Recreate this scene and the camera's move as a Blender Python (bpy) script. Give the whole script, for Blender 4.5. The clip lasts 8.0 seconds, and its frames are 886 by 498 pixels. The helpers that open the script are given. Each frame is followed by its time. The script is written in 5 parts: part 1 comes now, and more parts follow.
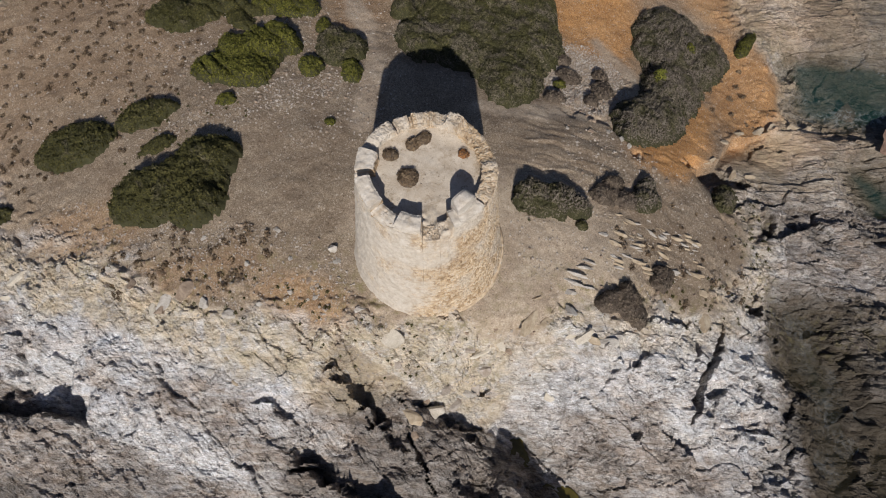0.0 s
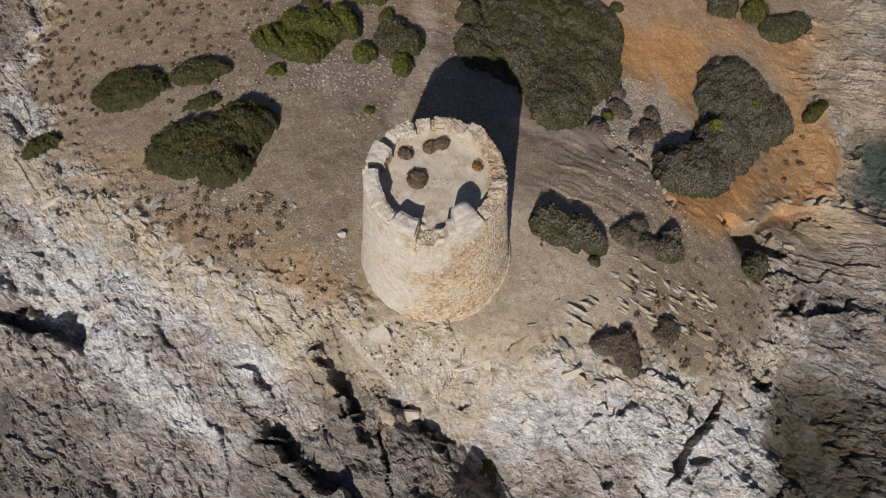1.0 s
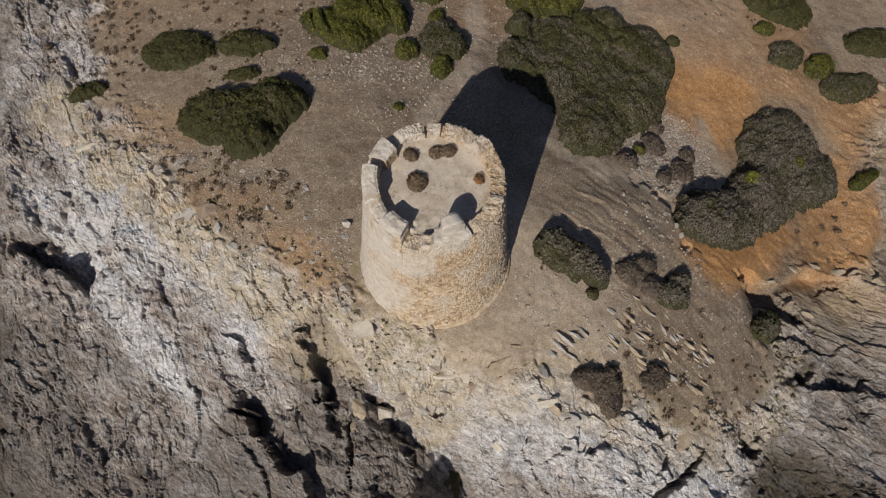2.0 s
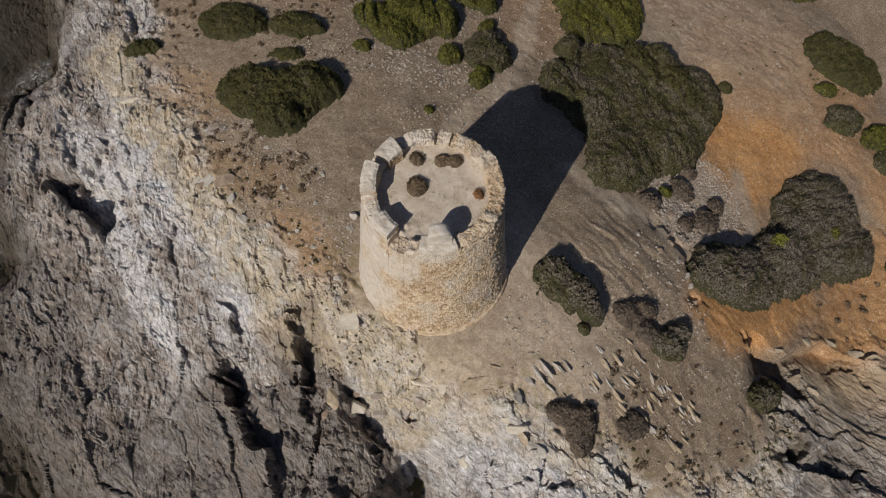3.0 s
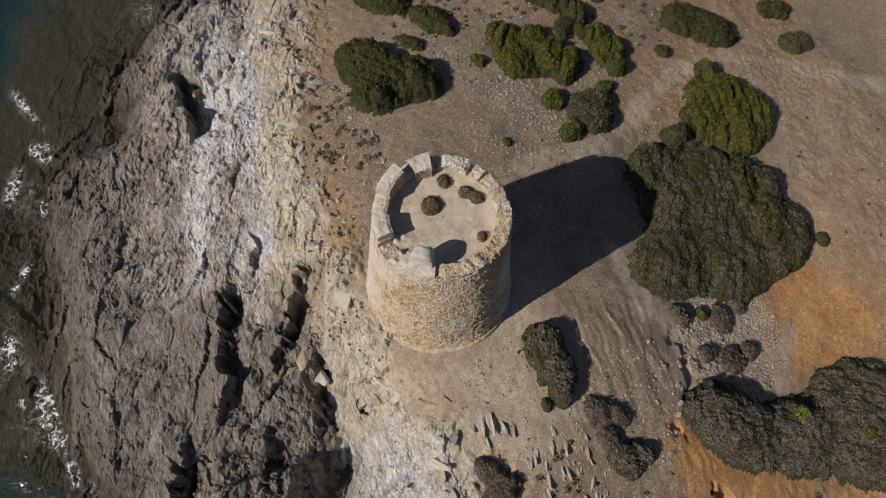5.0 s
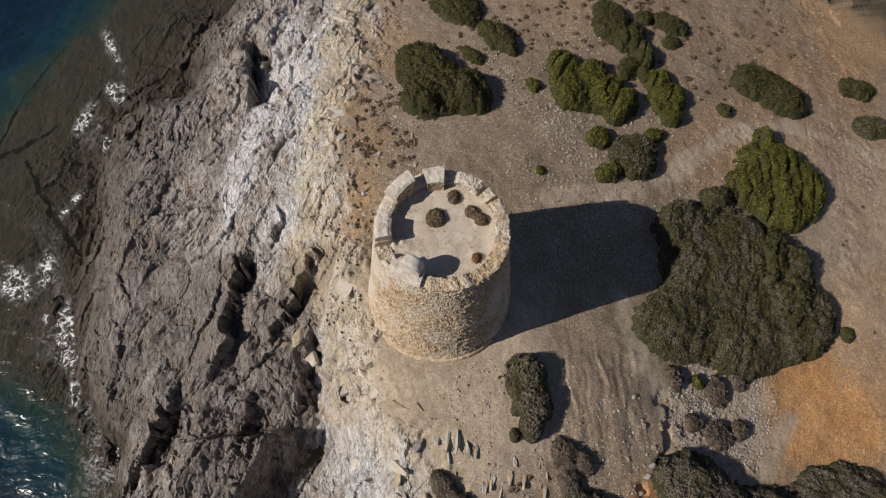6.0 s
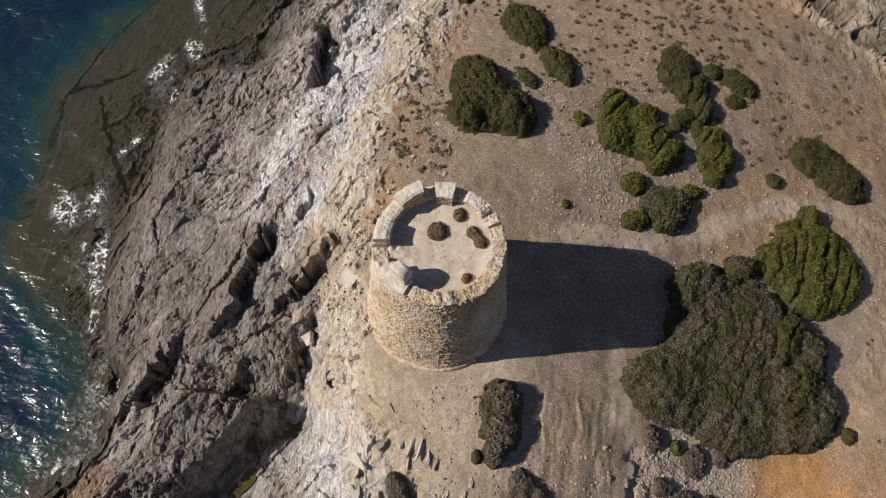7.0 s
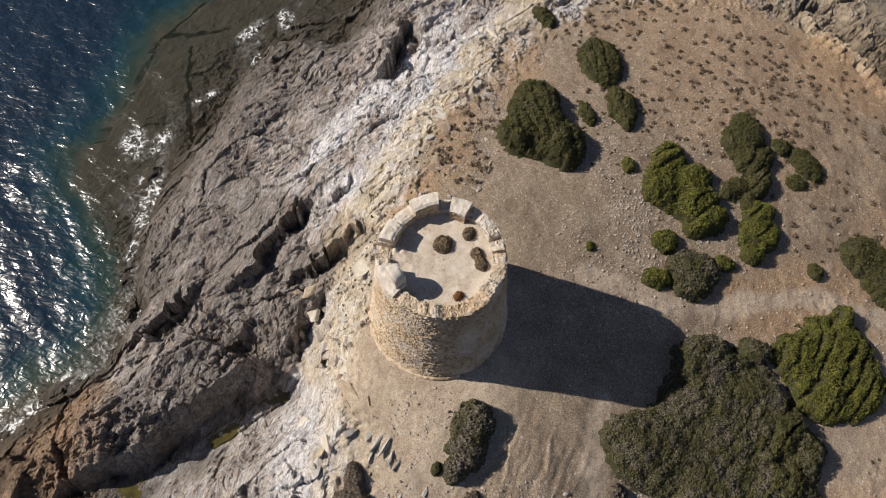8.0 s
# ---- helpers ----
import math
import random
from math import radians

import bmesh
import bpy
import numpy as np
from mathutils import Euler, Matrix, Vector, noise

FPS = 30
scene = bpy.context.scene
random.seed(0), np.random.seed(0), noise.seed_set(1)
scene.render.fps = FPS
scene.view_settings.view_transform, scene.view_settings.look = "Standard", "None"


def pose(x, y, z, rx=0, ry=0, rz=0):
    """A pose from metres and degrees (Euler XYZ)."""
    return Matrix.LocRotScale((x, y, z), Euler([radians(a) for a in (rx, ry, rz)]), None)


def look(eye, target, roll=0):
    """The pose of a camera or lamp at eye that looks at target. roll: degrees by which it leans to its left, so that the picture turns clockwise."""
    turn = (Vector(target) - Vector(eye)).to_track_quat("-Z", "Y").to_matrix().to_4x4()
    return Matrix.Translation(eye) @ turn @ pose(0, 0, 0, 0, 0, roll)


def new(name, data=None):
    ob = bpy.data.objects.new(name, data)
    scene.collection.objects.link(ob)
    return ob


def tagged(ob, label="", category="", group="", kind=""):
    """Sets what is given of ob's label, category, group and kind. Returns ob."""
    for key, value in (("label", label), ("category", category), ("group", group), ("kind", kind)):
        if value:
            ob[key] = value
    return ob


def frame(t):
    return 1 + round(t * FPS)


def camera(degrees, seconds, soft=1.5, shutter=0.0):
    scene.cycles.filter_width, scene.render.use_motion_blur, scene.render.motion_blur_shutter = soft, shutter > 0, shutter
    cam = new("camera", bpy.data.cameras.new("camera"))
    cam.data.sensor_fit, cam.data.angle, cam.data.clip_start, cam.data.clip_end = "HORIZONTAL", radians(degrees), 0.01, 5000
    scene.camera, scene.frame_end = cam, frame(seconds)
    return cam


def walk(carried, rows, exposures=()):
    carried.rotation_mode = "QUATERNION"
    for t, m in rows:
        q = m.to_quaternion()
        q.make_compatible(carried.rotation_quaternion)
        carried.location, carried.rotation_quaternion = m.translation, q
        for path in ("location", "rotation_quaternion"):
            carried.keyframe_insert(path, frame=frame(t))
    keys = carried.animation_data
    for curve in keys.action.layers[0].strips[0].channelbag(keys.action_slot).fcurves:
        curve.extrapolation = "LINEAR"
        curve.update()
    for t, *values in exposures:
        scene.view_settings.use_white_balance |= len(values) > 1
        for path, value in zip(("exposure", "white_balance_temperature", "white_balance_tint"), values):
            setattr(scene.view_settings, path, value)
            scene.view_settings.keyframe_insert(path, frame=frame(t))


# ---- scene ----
cam = camera(68.81, 8.0, 1.1)
# seconds, eye x, y, z, pitch, yaw, roll
ROWS = [
    (0, 1.907, -19.582, 47.742, -67.95, 2.10, 0.22),
    (0.5, 3.747, -19.206, 47.640, -67.80, 8.38, 0.14),
    (1, 5.527, -18.686, 47.612, -67.66, 14.59, 0.17),
    (1.5, 7.261, -17.937, 47.636, -67.61, 20.17, 0.02),
    (3, 11.991, -14.777, 47.612, -67.15, 36.52, -0.26),
    (3.5, 13.368, -13.457, 47.827, -66.95, 42.46, -0.18),
    (4, 14.588, -11.874, 48.224, -66.86, 48.71, -0.17),
    (5.5, 17.320, -6.435, 49.586, -66.41, 68.79, 0.08),
    (6, 17.848, -4.324, 50.143, -66.29, 75.37, -0.00),
    (6.5, 18.042, -2.156, 50.736, -66.25, 81.79, -0.06),
    (7, 17.972, 0.002, 51.343, -66.24, 88.48, -0.00),
    (7.5, 17.663, 2.124, 51.922, -66.20, 95.55, 0.16),
    (8, 17.168, 4.209, 52.503, -66.10, 102.67, 0.32),
]
walk(cam, [(t, pose(x, y, z, 90 + pitch, 0, yaw) @ pose(0, 0, 0, 0, 0, roll)) for t, x, y, z, pitch, yaw, roll in ROWS],
     exposures=[(0, 0.06, 6280, 20), (1.5, -0.11, 6430, 20), (3.5, -0.21, 6520, 20), (5.5, -0.07, 6560, 20.5), (6.5, 0.14, 6560, 20.5), (8, 0.43, 6560, 21)])

# ==== world
SEA = -14.5
SUN_UP = 40.5
world = bpy.data.worlds.new("sky")
scene.world = world
world.use_nodes = True
wn = world.node_tree
sky = wn.nodes.new("ShaderNodeTexSky")
sky.sky_type, sky.sun_disc = "NISHITA", False
sky.sun_elevation, sky.sun_rotation = radians(SUN_UP), radians(177)
sky.ozone_density, sky.dust_density = 2.0, 0.6
wn.links.new(sky.outputs[0], wn.nodes["Background"].inputs[0])
wn.nodes["Background"].inputs[1].default_value = 0.044
sun = new("sun", bpy.data.lights.new("sun", "SUN"))
sun.data.energy, sun.data.angle, sun.data.color = 4.0, radians(0.53), (0.985, 0.965, 0.815)
sun.matrix_world = look((0.057 * 60, -60, 60 * math.tan(radians(SUN_UP))), (0, 0, 0))


# ---- arithmetic on arrays: noise, cells, distances ----
def hashed(ix, iy, seed):
    h = ix.astype(np.int64) * 374761393 + iy.astype(np.int64) * 668265263 + seed * 1442695041
    h = (h ^ (h >> 13)) * 1274126177 & 0x7FFFFFFF
    h = (h ^ (h >> 11)) * 2246822519 & 0x7FFFFFFF
    return ((h ^ (h >> 15)) & 0xFFFFF) / float(0xFFFFF)


def vnoise(x, y, seed=0):
    """Smooth noise from 0 to 1."""
    ix, iy = np.floor(x), np.floor(y)
    u, v = x - ix, y - iy
    u, v = u * u * u * (u * (6 * u - 15) + 10), v * v * v * (v * (6 * v - 15) + 10)
    a, b = hashed(ix, iy, seed), hashed(ix + 1, iy, seed)
    c, d = hashed(ix, iy + 1, seed), hashed(ix + 1, iy + 1, seed)
    return (a + (b - a) * u) * (1 - v) + (c + (d - c) * u) * v


def fbm(x, y, octaves=4, seed=0, gain=0.5):
    total, amp, norm = 0.0, 1.0, 0.0
    for n in range(octaves):
        total = total + amp * vnoise(x * 2**n + 17.3 * n, y * 2**n - 9.1 * n, seed + n)
        norm, amp = norm + amp, amp * gain
    return total / norm * 2 - 1


def ridged(x, y, octaves=4, seed=0):
    total, amp, norm = 0.0, 1.0, 0.0
    for n in range(octaves):
        total = total + amp * (1 - np.abs(2 * vnoise(x * 2**n + 31.7 * n, y * 2**n + 5.3 * n, seed + n) - 1))
        norm, amp = norm + amp, amp * 0.5
    return total / norm


def cells(x, y, seed=0, wrap=0):
    """Distances to the nearest and second nearest cell point, and the nearest cell's own random number."""
    ix, iy = np.floor(x), np.floor(y)
    near, second, own = np.full(np.shape(x), 9.0), np.full(np.shape(x), 9.0), np.zeros(np.shape(x))
    for dx in (-1, 0, 1):
        for dy in (-1, 0, 1):
            cx, cy = ix + dx, iy + dy
            kx = np.mod(cx, wrap) if wrap else cx
            px, py = cx + 0.15 + 0.7 * hashed(kx, cy, seed), cy + 0.15 + 0.7 * hashed(kx, cy, seed + 7)
            far = np.hypot(px - x, py - y)
            closer = far < near
            second = np.where(closer, near, np.minimum(second, far))
            own = np.where(closer, hashed(kx, cy, seed + 13), own)
            near = np.where(closer, far, near)
    return near, second, own


def facets(x, y, seed=0):
    """Angular broken rock: every cell is a tilted plane of its own, from -0.5 to 0.5 or so, with creases between."""
    ix, iy = np.floor(x), np.floor(y)
    near, second, out = np.full(np.shape(x), 9.0), np.full(np.shape(x), 9.0), np.zeros(np.shape(x))
    for dx in (-1, 0, 1):
        for dy in (-1, 0, 1):
            cx, cy = ix + dx, iy + dy
            ox, oy = cx + hashed(cx, cy, seed) - x, cy + hashed(cx, cy, seed + 7) - y
            far = np.hypot(ox, oy)
            closer = far < near
            second = np.where(closer, near, np.minimum(second, far))
            plane = 0.7 * (hashed(cx, cy, seed + 13) - 0.5) + 1.3 * (hashed(cx, cy, seed + 17) - 0.5) * ox + 1.3 * (hashed(cx, cy, seed + 19) - 0.5) * oy
            out = np.where(closer, plane, out)
            near = np.where(closer, far, near)
    return out - 0.13 * smooth(0.12, 0.0, second - near)


def smooth(a, b, x):
    t = np.clip((x - a) / (b - a), 0, 1)
    return t * t * (3 - 2 * t)


def line_distance(x, y, line):
    """Distance to a polyline, how far along it (0 to 1), the side (left: plus) and the third value along it, if any."""
    best, along = np.full(np.shape(x), 1e9), np.zeros(np.shape(x))
    side, third = np.ones(np.shape(x)), np.zeros(np.shape(x))
    for n, (p, q) in enumerate(zip(line[:-1], line[1:])):
        dx, dy = q[0] - p[0], q[1] - p[1]
        t = np.clip(((x - p[0]) * dx + (y - p[1]) * dy) / (dx * dx + dy * dy), 0, 1)
        far = np.hypot(x - p[0] - t * dx, y - p[1] - t * dy)
        closer = far < best
        best = np.where(closer, far, best)
        along = np.where(closer, (n + t) / (len(line) - 1), along)
        side = np.where(closer, np.sign(dx * (y - p[1]) - dy * (x - p[0])), side)
        if len(p) > 2:
            third = np.where(closer, p[2] + t * (q[2] - p[2]), third)
    return best, along, side, third


def inside(x, y, ring):
    """Signed distance to a closed outline, plus inside."""
    odd = np.zeros(np.shape(x), bool)
    for p, q in zip(ring, ring[1:] + ring[:1]):
        if p[1] != q[1]:
            odd ^= ((p[1] > y) != (q[1] > y)) & (x < (q[0] - p[0]) * (y - p[1]) / (q[1] - p[1]) + p[0])
    return np.where(odd, 1, -1) * line_distance(x, y, ring + ring[:1])[0]


def charted(ring, reach=80, step=0.5):
    """The signed distance to an outline, looked up from a chart near the place."""
    line = np.arange(-reach, reach + step, step)
    gx, gy = np.meshgrid(line, line)
    chart = inside(gx, gy, ring)

    def look_up(x, y):
        u, v = np.clip((x + reach) / step, 0, len(line) - 1.001), np.clip((y + reach) / step, 0, len(line) - 1.001)
        i, j = u.astype(int), v.astype(int)
        fu, fv = u - i, v - j
        out = (chart[j, i] * (1 - fu) + chart[j, i + 1] * fu) * (1 - fv) + (chart[j + 1, i] * (1 - fu) + chart[j + 1, i + 1] * fu) * fv
        far = np.flatnonzero((np.abs(x) > reach) | (np.abs(y) > reach))
        if len(far):
            out[far] = inside(x[far], y[far], ring)
        return out

    return look_up


def ellipse(x, y, cx, cy, rx, ry, turn=0.0):
    """0 at an ellipse's centre, 1 on its rim."""
    c, s = math.cos(radians(turn)), math.sin(radians(turn))
    u, v = (x - cx) * c + (y - cy) * s, -(x - cx) * s + (y - cy) * c
    return np.sqrt((u / rx) ** 2 + (v / ry) ** 2)


# ---- the headland's relief ----
# spot heights on a 15 m net, from the south row to the north row, each from west to east
RELIEF = np.array([
    (-13.7, -13.9, -14.7, -13.9, -15.0, -17.7, -21.0, -24.2, -27.3),
    (-12.6, -12.2, -12.4, -9.5, -11.4, -15.0, -16.7, -20.3, -25.7),
    (-11.8, -11.4, -9.4, -7.1, -6.9, -10.1, -13.3, -18.0, -24.0),
    (-10.7, -9.2, -5.3, -1.2, -0.3, -2.5, -9.7, -15.5, -22.2),
    (-9.8, -7.6, -4.0, -1.2, -1.3, -2.7, -9.6, -15.0, -20.9),
    (-9.8, -7.9, -5.4, -4.2, -5.1, -7.8, -12.5, -15.8, -20.6),
    (-10.8, -9.7, -8.5, -7.9, -8.2, -9.5, -12.8, -16.1, -20.8),
    (-12.1, -11.8, -11.7, -11.8, -11.8, -12.6, -14.7, -17.9, -21.2),
    (-13.5, -13.6, -13.9, -14.2, -14.4, -15.2, -16.8, -19.2, -22.0),
])
SHORE = [(-110, 8), (-75, 6), (-61, 2), (-54, -3), (-55.5, -10), (-50, -16), (-45.5, -20.8), (-38.4, -22.8), (-38.5, -26.5), (-35.2, -31), (-30, -34.2), (-24, -34.8), (-18, -35.8), (-13, -36.2),
         (-9, -36.6), (-5, -37), (-1, -35.4), (3, -33.6), (9.6, -34.3), (13, -37), (18, -41), (24, -43), (30, -35), (34, -26), (36.6, -17), (37, -13), (36.3, -9), (35.1, -5.4), (35.4, -2), (35.3, 0.5),
         (36.2, -0.6), (37.4, -2.5), (38.2, -5.5), (39.4, -9), (38.9, -13), (38.6, -18), (40, -25), (42, -14), (48, -12), (55, -4), (56, 8), (50, 9.6), (47.6, 10.6), (45.2, 10.4),
         (44.8, 13.6), (44.4, 16), (46.4, 16.9), (48.4, 15.2), (54, 15), (54, 20.6), (50, 21.9), (45.1, 22), (42, 22.3), (39.8, 23.6), (39.6, 26), (39.4, 28.8), (40.6, 31.4),
         (45.6, 32.2), (47.4, 31), (52, 31), (60, 34), (90, 60)]
NORTH_SHORE = [(120, 300), (-60, 300), (-34, 110), (-28, 86), (-36, 74), (-49, 66), (-62, 53), (-70, 38), (-80, 24), (-110, 14)]
# the outer edge of the shallow rock shelf under water
SHELF = [(-110, -8), (-75, -18), (-59, -27), (-51, -32), (-44, -38.5), (-40, -43), (-33, -45.5), (-27, -45), (-20, -45), (-14.5, -47.2), (-11, -45.5), (-6, -40.6), (0, -36.6), (3.3, -34.8),
         (9.6, -35.2), (13, -38.4), (18, -42.4), (25, -44), (25, 20), (-110, 20)]
# the edge of the soil on the plateau; bare rock lies beyond
SOIL = [(-50.5, 21), (-47.5, 14), (-42.5, 7.3), (-38.5, 3.4), (-32, 0.8), (-24, -1.5), (-17, -5), (-11, -6.5), (-6, -6.2), (-2, -6.2), (3, -7), (8, -5.6), (13, -4.2),
        (18, -4), (24, -2), (29, 2), (30.5, 8), (26, 12), (31, 15.5), (37, 22), (38, 27), (35.6, 33), (34.4, 37), (35.5, 44), (40, 52), (60, 75),
        (60, 200), (-60, 200), (-20, 75), (-25, 61), (-37, 50.5), (-45.4, 40.4), (-50, 31)]
# rocky trench with pools south-east of the tower: x, y, floor height
TRENCH = [(-1.5, -10.2, -4.4), (2, -12.2, -7.2), (5, -12.9, -9.6), (8.2, -14.3, -12.3), (12.5, -18.5, -12.6), (20, -25.5, -13.3), (27, -34, -15.5)]
# open joints in the rock: half width, depth, line
JOINTS = [(0.5, 2.6, [(26.4, -3.4), (25.2, -6.2), (24, -8), (22.8, -11.6)]),
          (0.3, 1.6, [(12.6, -36.6), (15.6, -33.8), (20.8, -30.4)]),
          (0.6, 2.2, [(2, -24), (4.4, -27), (7, -30.2)]),
          (0.3, 1.1, [(-1.6, -11.4), (-0.8, -13.6), (0.2, -16.4), (1.2, -18.4)]),
          (0.35, 1.2, [(-52, -38), (-41, -43), (-33, -46), (-22, -46.6), (-14, -48)]),
          (0.3, 1.0, [(-37, -38), (-34, -45)]),
          (0.3, 1.0, [(-33, -41.5), (-23, -37.6), (-17.6, -35.2)])]
# broken edges that fall away to the north: drop, reach, line from west to east
SCARPS = [(2.5, 3.7, [(-11, -15.9), (-9.6, -16.8), (-7.2, -17.8), (-4.4, -19.1), (-2.2, -19.7), (-0.2, -21.0), (1.6, -22.6)]),
          (2.1, 2.7, [(0.2, -24.0), (1.7, -25.8), (3.9, -27.2), (6.1, -28.2), (8.8, -31.6)]),
          (2.2, 2.6, [(-8.4, -9.2), (-7.2, -10.0), (-6.0, -11.5), (-3.9, -13.2), (-1.7, -15.4), (-0.2, -17.4)]),
          (1.4, 1.3, [(1.2, -12.2), (2.6, -13.0), (3.6, -14.4), (5.2, -15.4)]),
          (1.0, 1.8, [(2.4, -17.8), (3.6, -18.4), (5.4, -19.4), (8.2, -20.8)]),
          (3.6, 4.4, [(-39.6, -12.6), (-37.4, -13.7), (-34.5, -13.9), (-31.8, -13.5), (-29.4, -13.9), (-28, -14.8)]),
          (1.3, 1.0, [(-13.4, -11.8), (-11.5, -12.9), (-8.8, -13.9)]),
          (3.6, 5.0, [(-55, 32), (-49.5, 36.6), (-45, 42), (-40.5, 46.6), (-36.5, 52), (-27, 61)])]
# hollows under scarps: x, y, half length, half width, turn, depth
HOLLOWS = [(27.6, 12.9, 4.8, 1.1, -6, 2.8),
           (30.6, -0.5, 1.5, 0.8, -15, 2.4), (25.5, -9.0, 1.3, 0.5, 30, 1.2), (4.6, -10.0, 0.9, 0.5, 20, 1.4),
           (0.2, -11.4, 1.0, 0.5, 10, 1.4), (17.5, -13.0, 0.6, 0.5, 0, 1.0), (33.8, 8.4, 0.8, 1.2, 0, 1.6)]
ALONG = (0.78, -0.626)  # run of the rock's layers


shore_distance = charted(SHORE + NORTH_SHORE)
soil_distance = charted(SOIL)
shelf_distance = charted(SHELF)


def net(x, y):
    """The spot heights, joined by smooth curves."""
    u, v = np.clip((x + 60) / 15, 0, 7.999), np.clip((y + 50) / 15, 0, 7.999)
    iu, iv = np.floor(u).astype(int), np.floor(v).astype(int)
    fu, fv = u - iu, v - iv

    def weights(f):
        return (-0.5 * f**3 + f**2 - 0.5 * f, 1.5 * f**3 - 2.5 * f**2 + 1, -1.5 * f**3 + 2 * f**2 + 0.5 * f, 0.5 * f**3 - 0.5 * f**2)

    total = 0.0
    for a, wa in enumerate(weights(fv)):
        for b, wb in enumerate(weights(fu)):
            total = total + wa * wb * RELIEF[np.clip(iv + a - 1, 0, 8), np.clip(iu + b - 1, 0, 8)]
    return total


def relief(x, y):
    """Height and the zones of the ground: soil, distance to the shore, depth of the trench."""
    wx, wy = x + 1.1 * fbm(x / 4, y / 4, 4, 3), y + 1.1 * fbm(x / 4, y / 4, 4, 9)
    shore = np.minimum(shore_distance(wx, wy), 60)
    soil = soil_distance(wx, wy)
    soil = soil + (2.6 * fbm(x / 2.6, y / 1.9, 4, 12) + 0.5) * smooth(6, 2.5, np.abs(soil)) * smooth(31, 27, x)
    z = net(x, y)
    bare = smooth(1.2, -1.2, soil)
    # steep brow in front of the tower
    z = z - 2.2 * np.exp(-(((x - 1) / 9) ** 2)) * smooth(-6.5, -9.5, y) * smooth(-19, -12, y)
    # level stance round the tower
    r = np.hypot(x, y)
    z = z * smooth(5.2, 10.5, r) + (-0.25 - 0.03 * y) * (1 - smooth(5.2, 10.5, r)) * 1.0
    # low bank beside the path
    d, t, side, _ = line_distance(x + 0.7 * fbm(x, y, 3, 34), y + 0.7 * fbm(x, y, 3, 36), [(5, 14.0), (10.8, 13.6), (12.3, 13.7), (14.3, 14.1), (16.2, 14.3), (17.7, 13.2), (18.0, 10.6)])
    z = z - 0.85 * np.exp(-d / 1.8) * smooth(-0.1, 0.25, side * d) * smooth(0.25, 0.45, t) * smooth(1, 0.9, t) * smooth(0.45, 0.7, vnoise(x / 0.9, y / 0.9, 33))
    # layered ledge above the cove, dropping to the south
    d, t, side, _ = line_distance(wx, wy, [(24, 12.4), (28, 14), (31, 18.2), (36, 20), (42, 21.2), (47, 21.2)])
    z = z - 1.9 * np.exp(-d / 4.5) * smooth(0.15, -0.15, side * d) * smooth(0, 0.12, t)
    z = z + 0.5 * np.exp(-d / 3) * smooth(-0.15, 0.15, side * d) * smooth(0.1, 0.3, t)
    # trench
    d, t, side, floor = line_distance(wx, wy, TRENCH)
    wall = floor + np.where(side > 0, 0.9 * np.clip(d - 1.0, 0, 3) + 1.5 * np.maximum(d - 4, 0), (0.25 + 0.3 * smooth(8, 5, x)) * d + 3.4 * smooth(5, 8, x) * np.maximum(d - 1.5, 0)) + 1.5 * smooth(0.12, 0, t)
    z = np.minimum(z, wall)
    # the outer rib beyond the trench
    d2, t2, _, crest = line_distance(x, y, [(0.6, -18.6, -6.6), (3.4, -19.8, -6.5), (8, -23.8, -6.9), (15, -30.4, -8.0), (20.2, -35.6, -11.6)])
    z = np.where((side < 0) & (d > 1.5), np.maximum(z, np.minimum(crest - 0.24 * d2, wall)), z)
    # land and sea bed
    edge = SEA - 0.2 + 2.6 * smooth(0, 4.5, shore)
    z = np.where(shore > 0, np.maximum(z, np.minimum(edge, SEA + 1.1)), z)
    z = np.where((shore > 0) & (shore < 9), edge + (z - edge) * smooth(0, 9, shore), z)
    sunk = np.maximum(-shore, 0)
    slope = np.where(y < 5, 0.3, 0.35)
    bed = SEA - 0.25 - slope * np.minimum(sunk, 10) - 0.35 * np.maximum(sunk - 10, 0).clip(0, 30)
    off = np.clip(-shelf_distance(wx, wy), 0, 25)
    ledge = SEA - 0.18 - 0.05 * np.minimum(sunk, 9) + 0.3 * fbm(x / 3, y / 2.2, 4, 151) - 0.5 * off
    z = np.where(shore <= 0, np.where((x < 14) & (y < 8), np.minimum(ledge, SEA - 0.06), bed), z)
    return z, bare, shore, soil


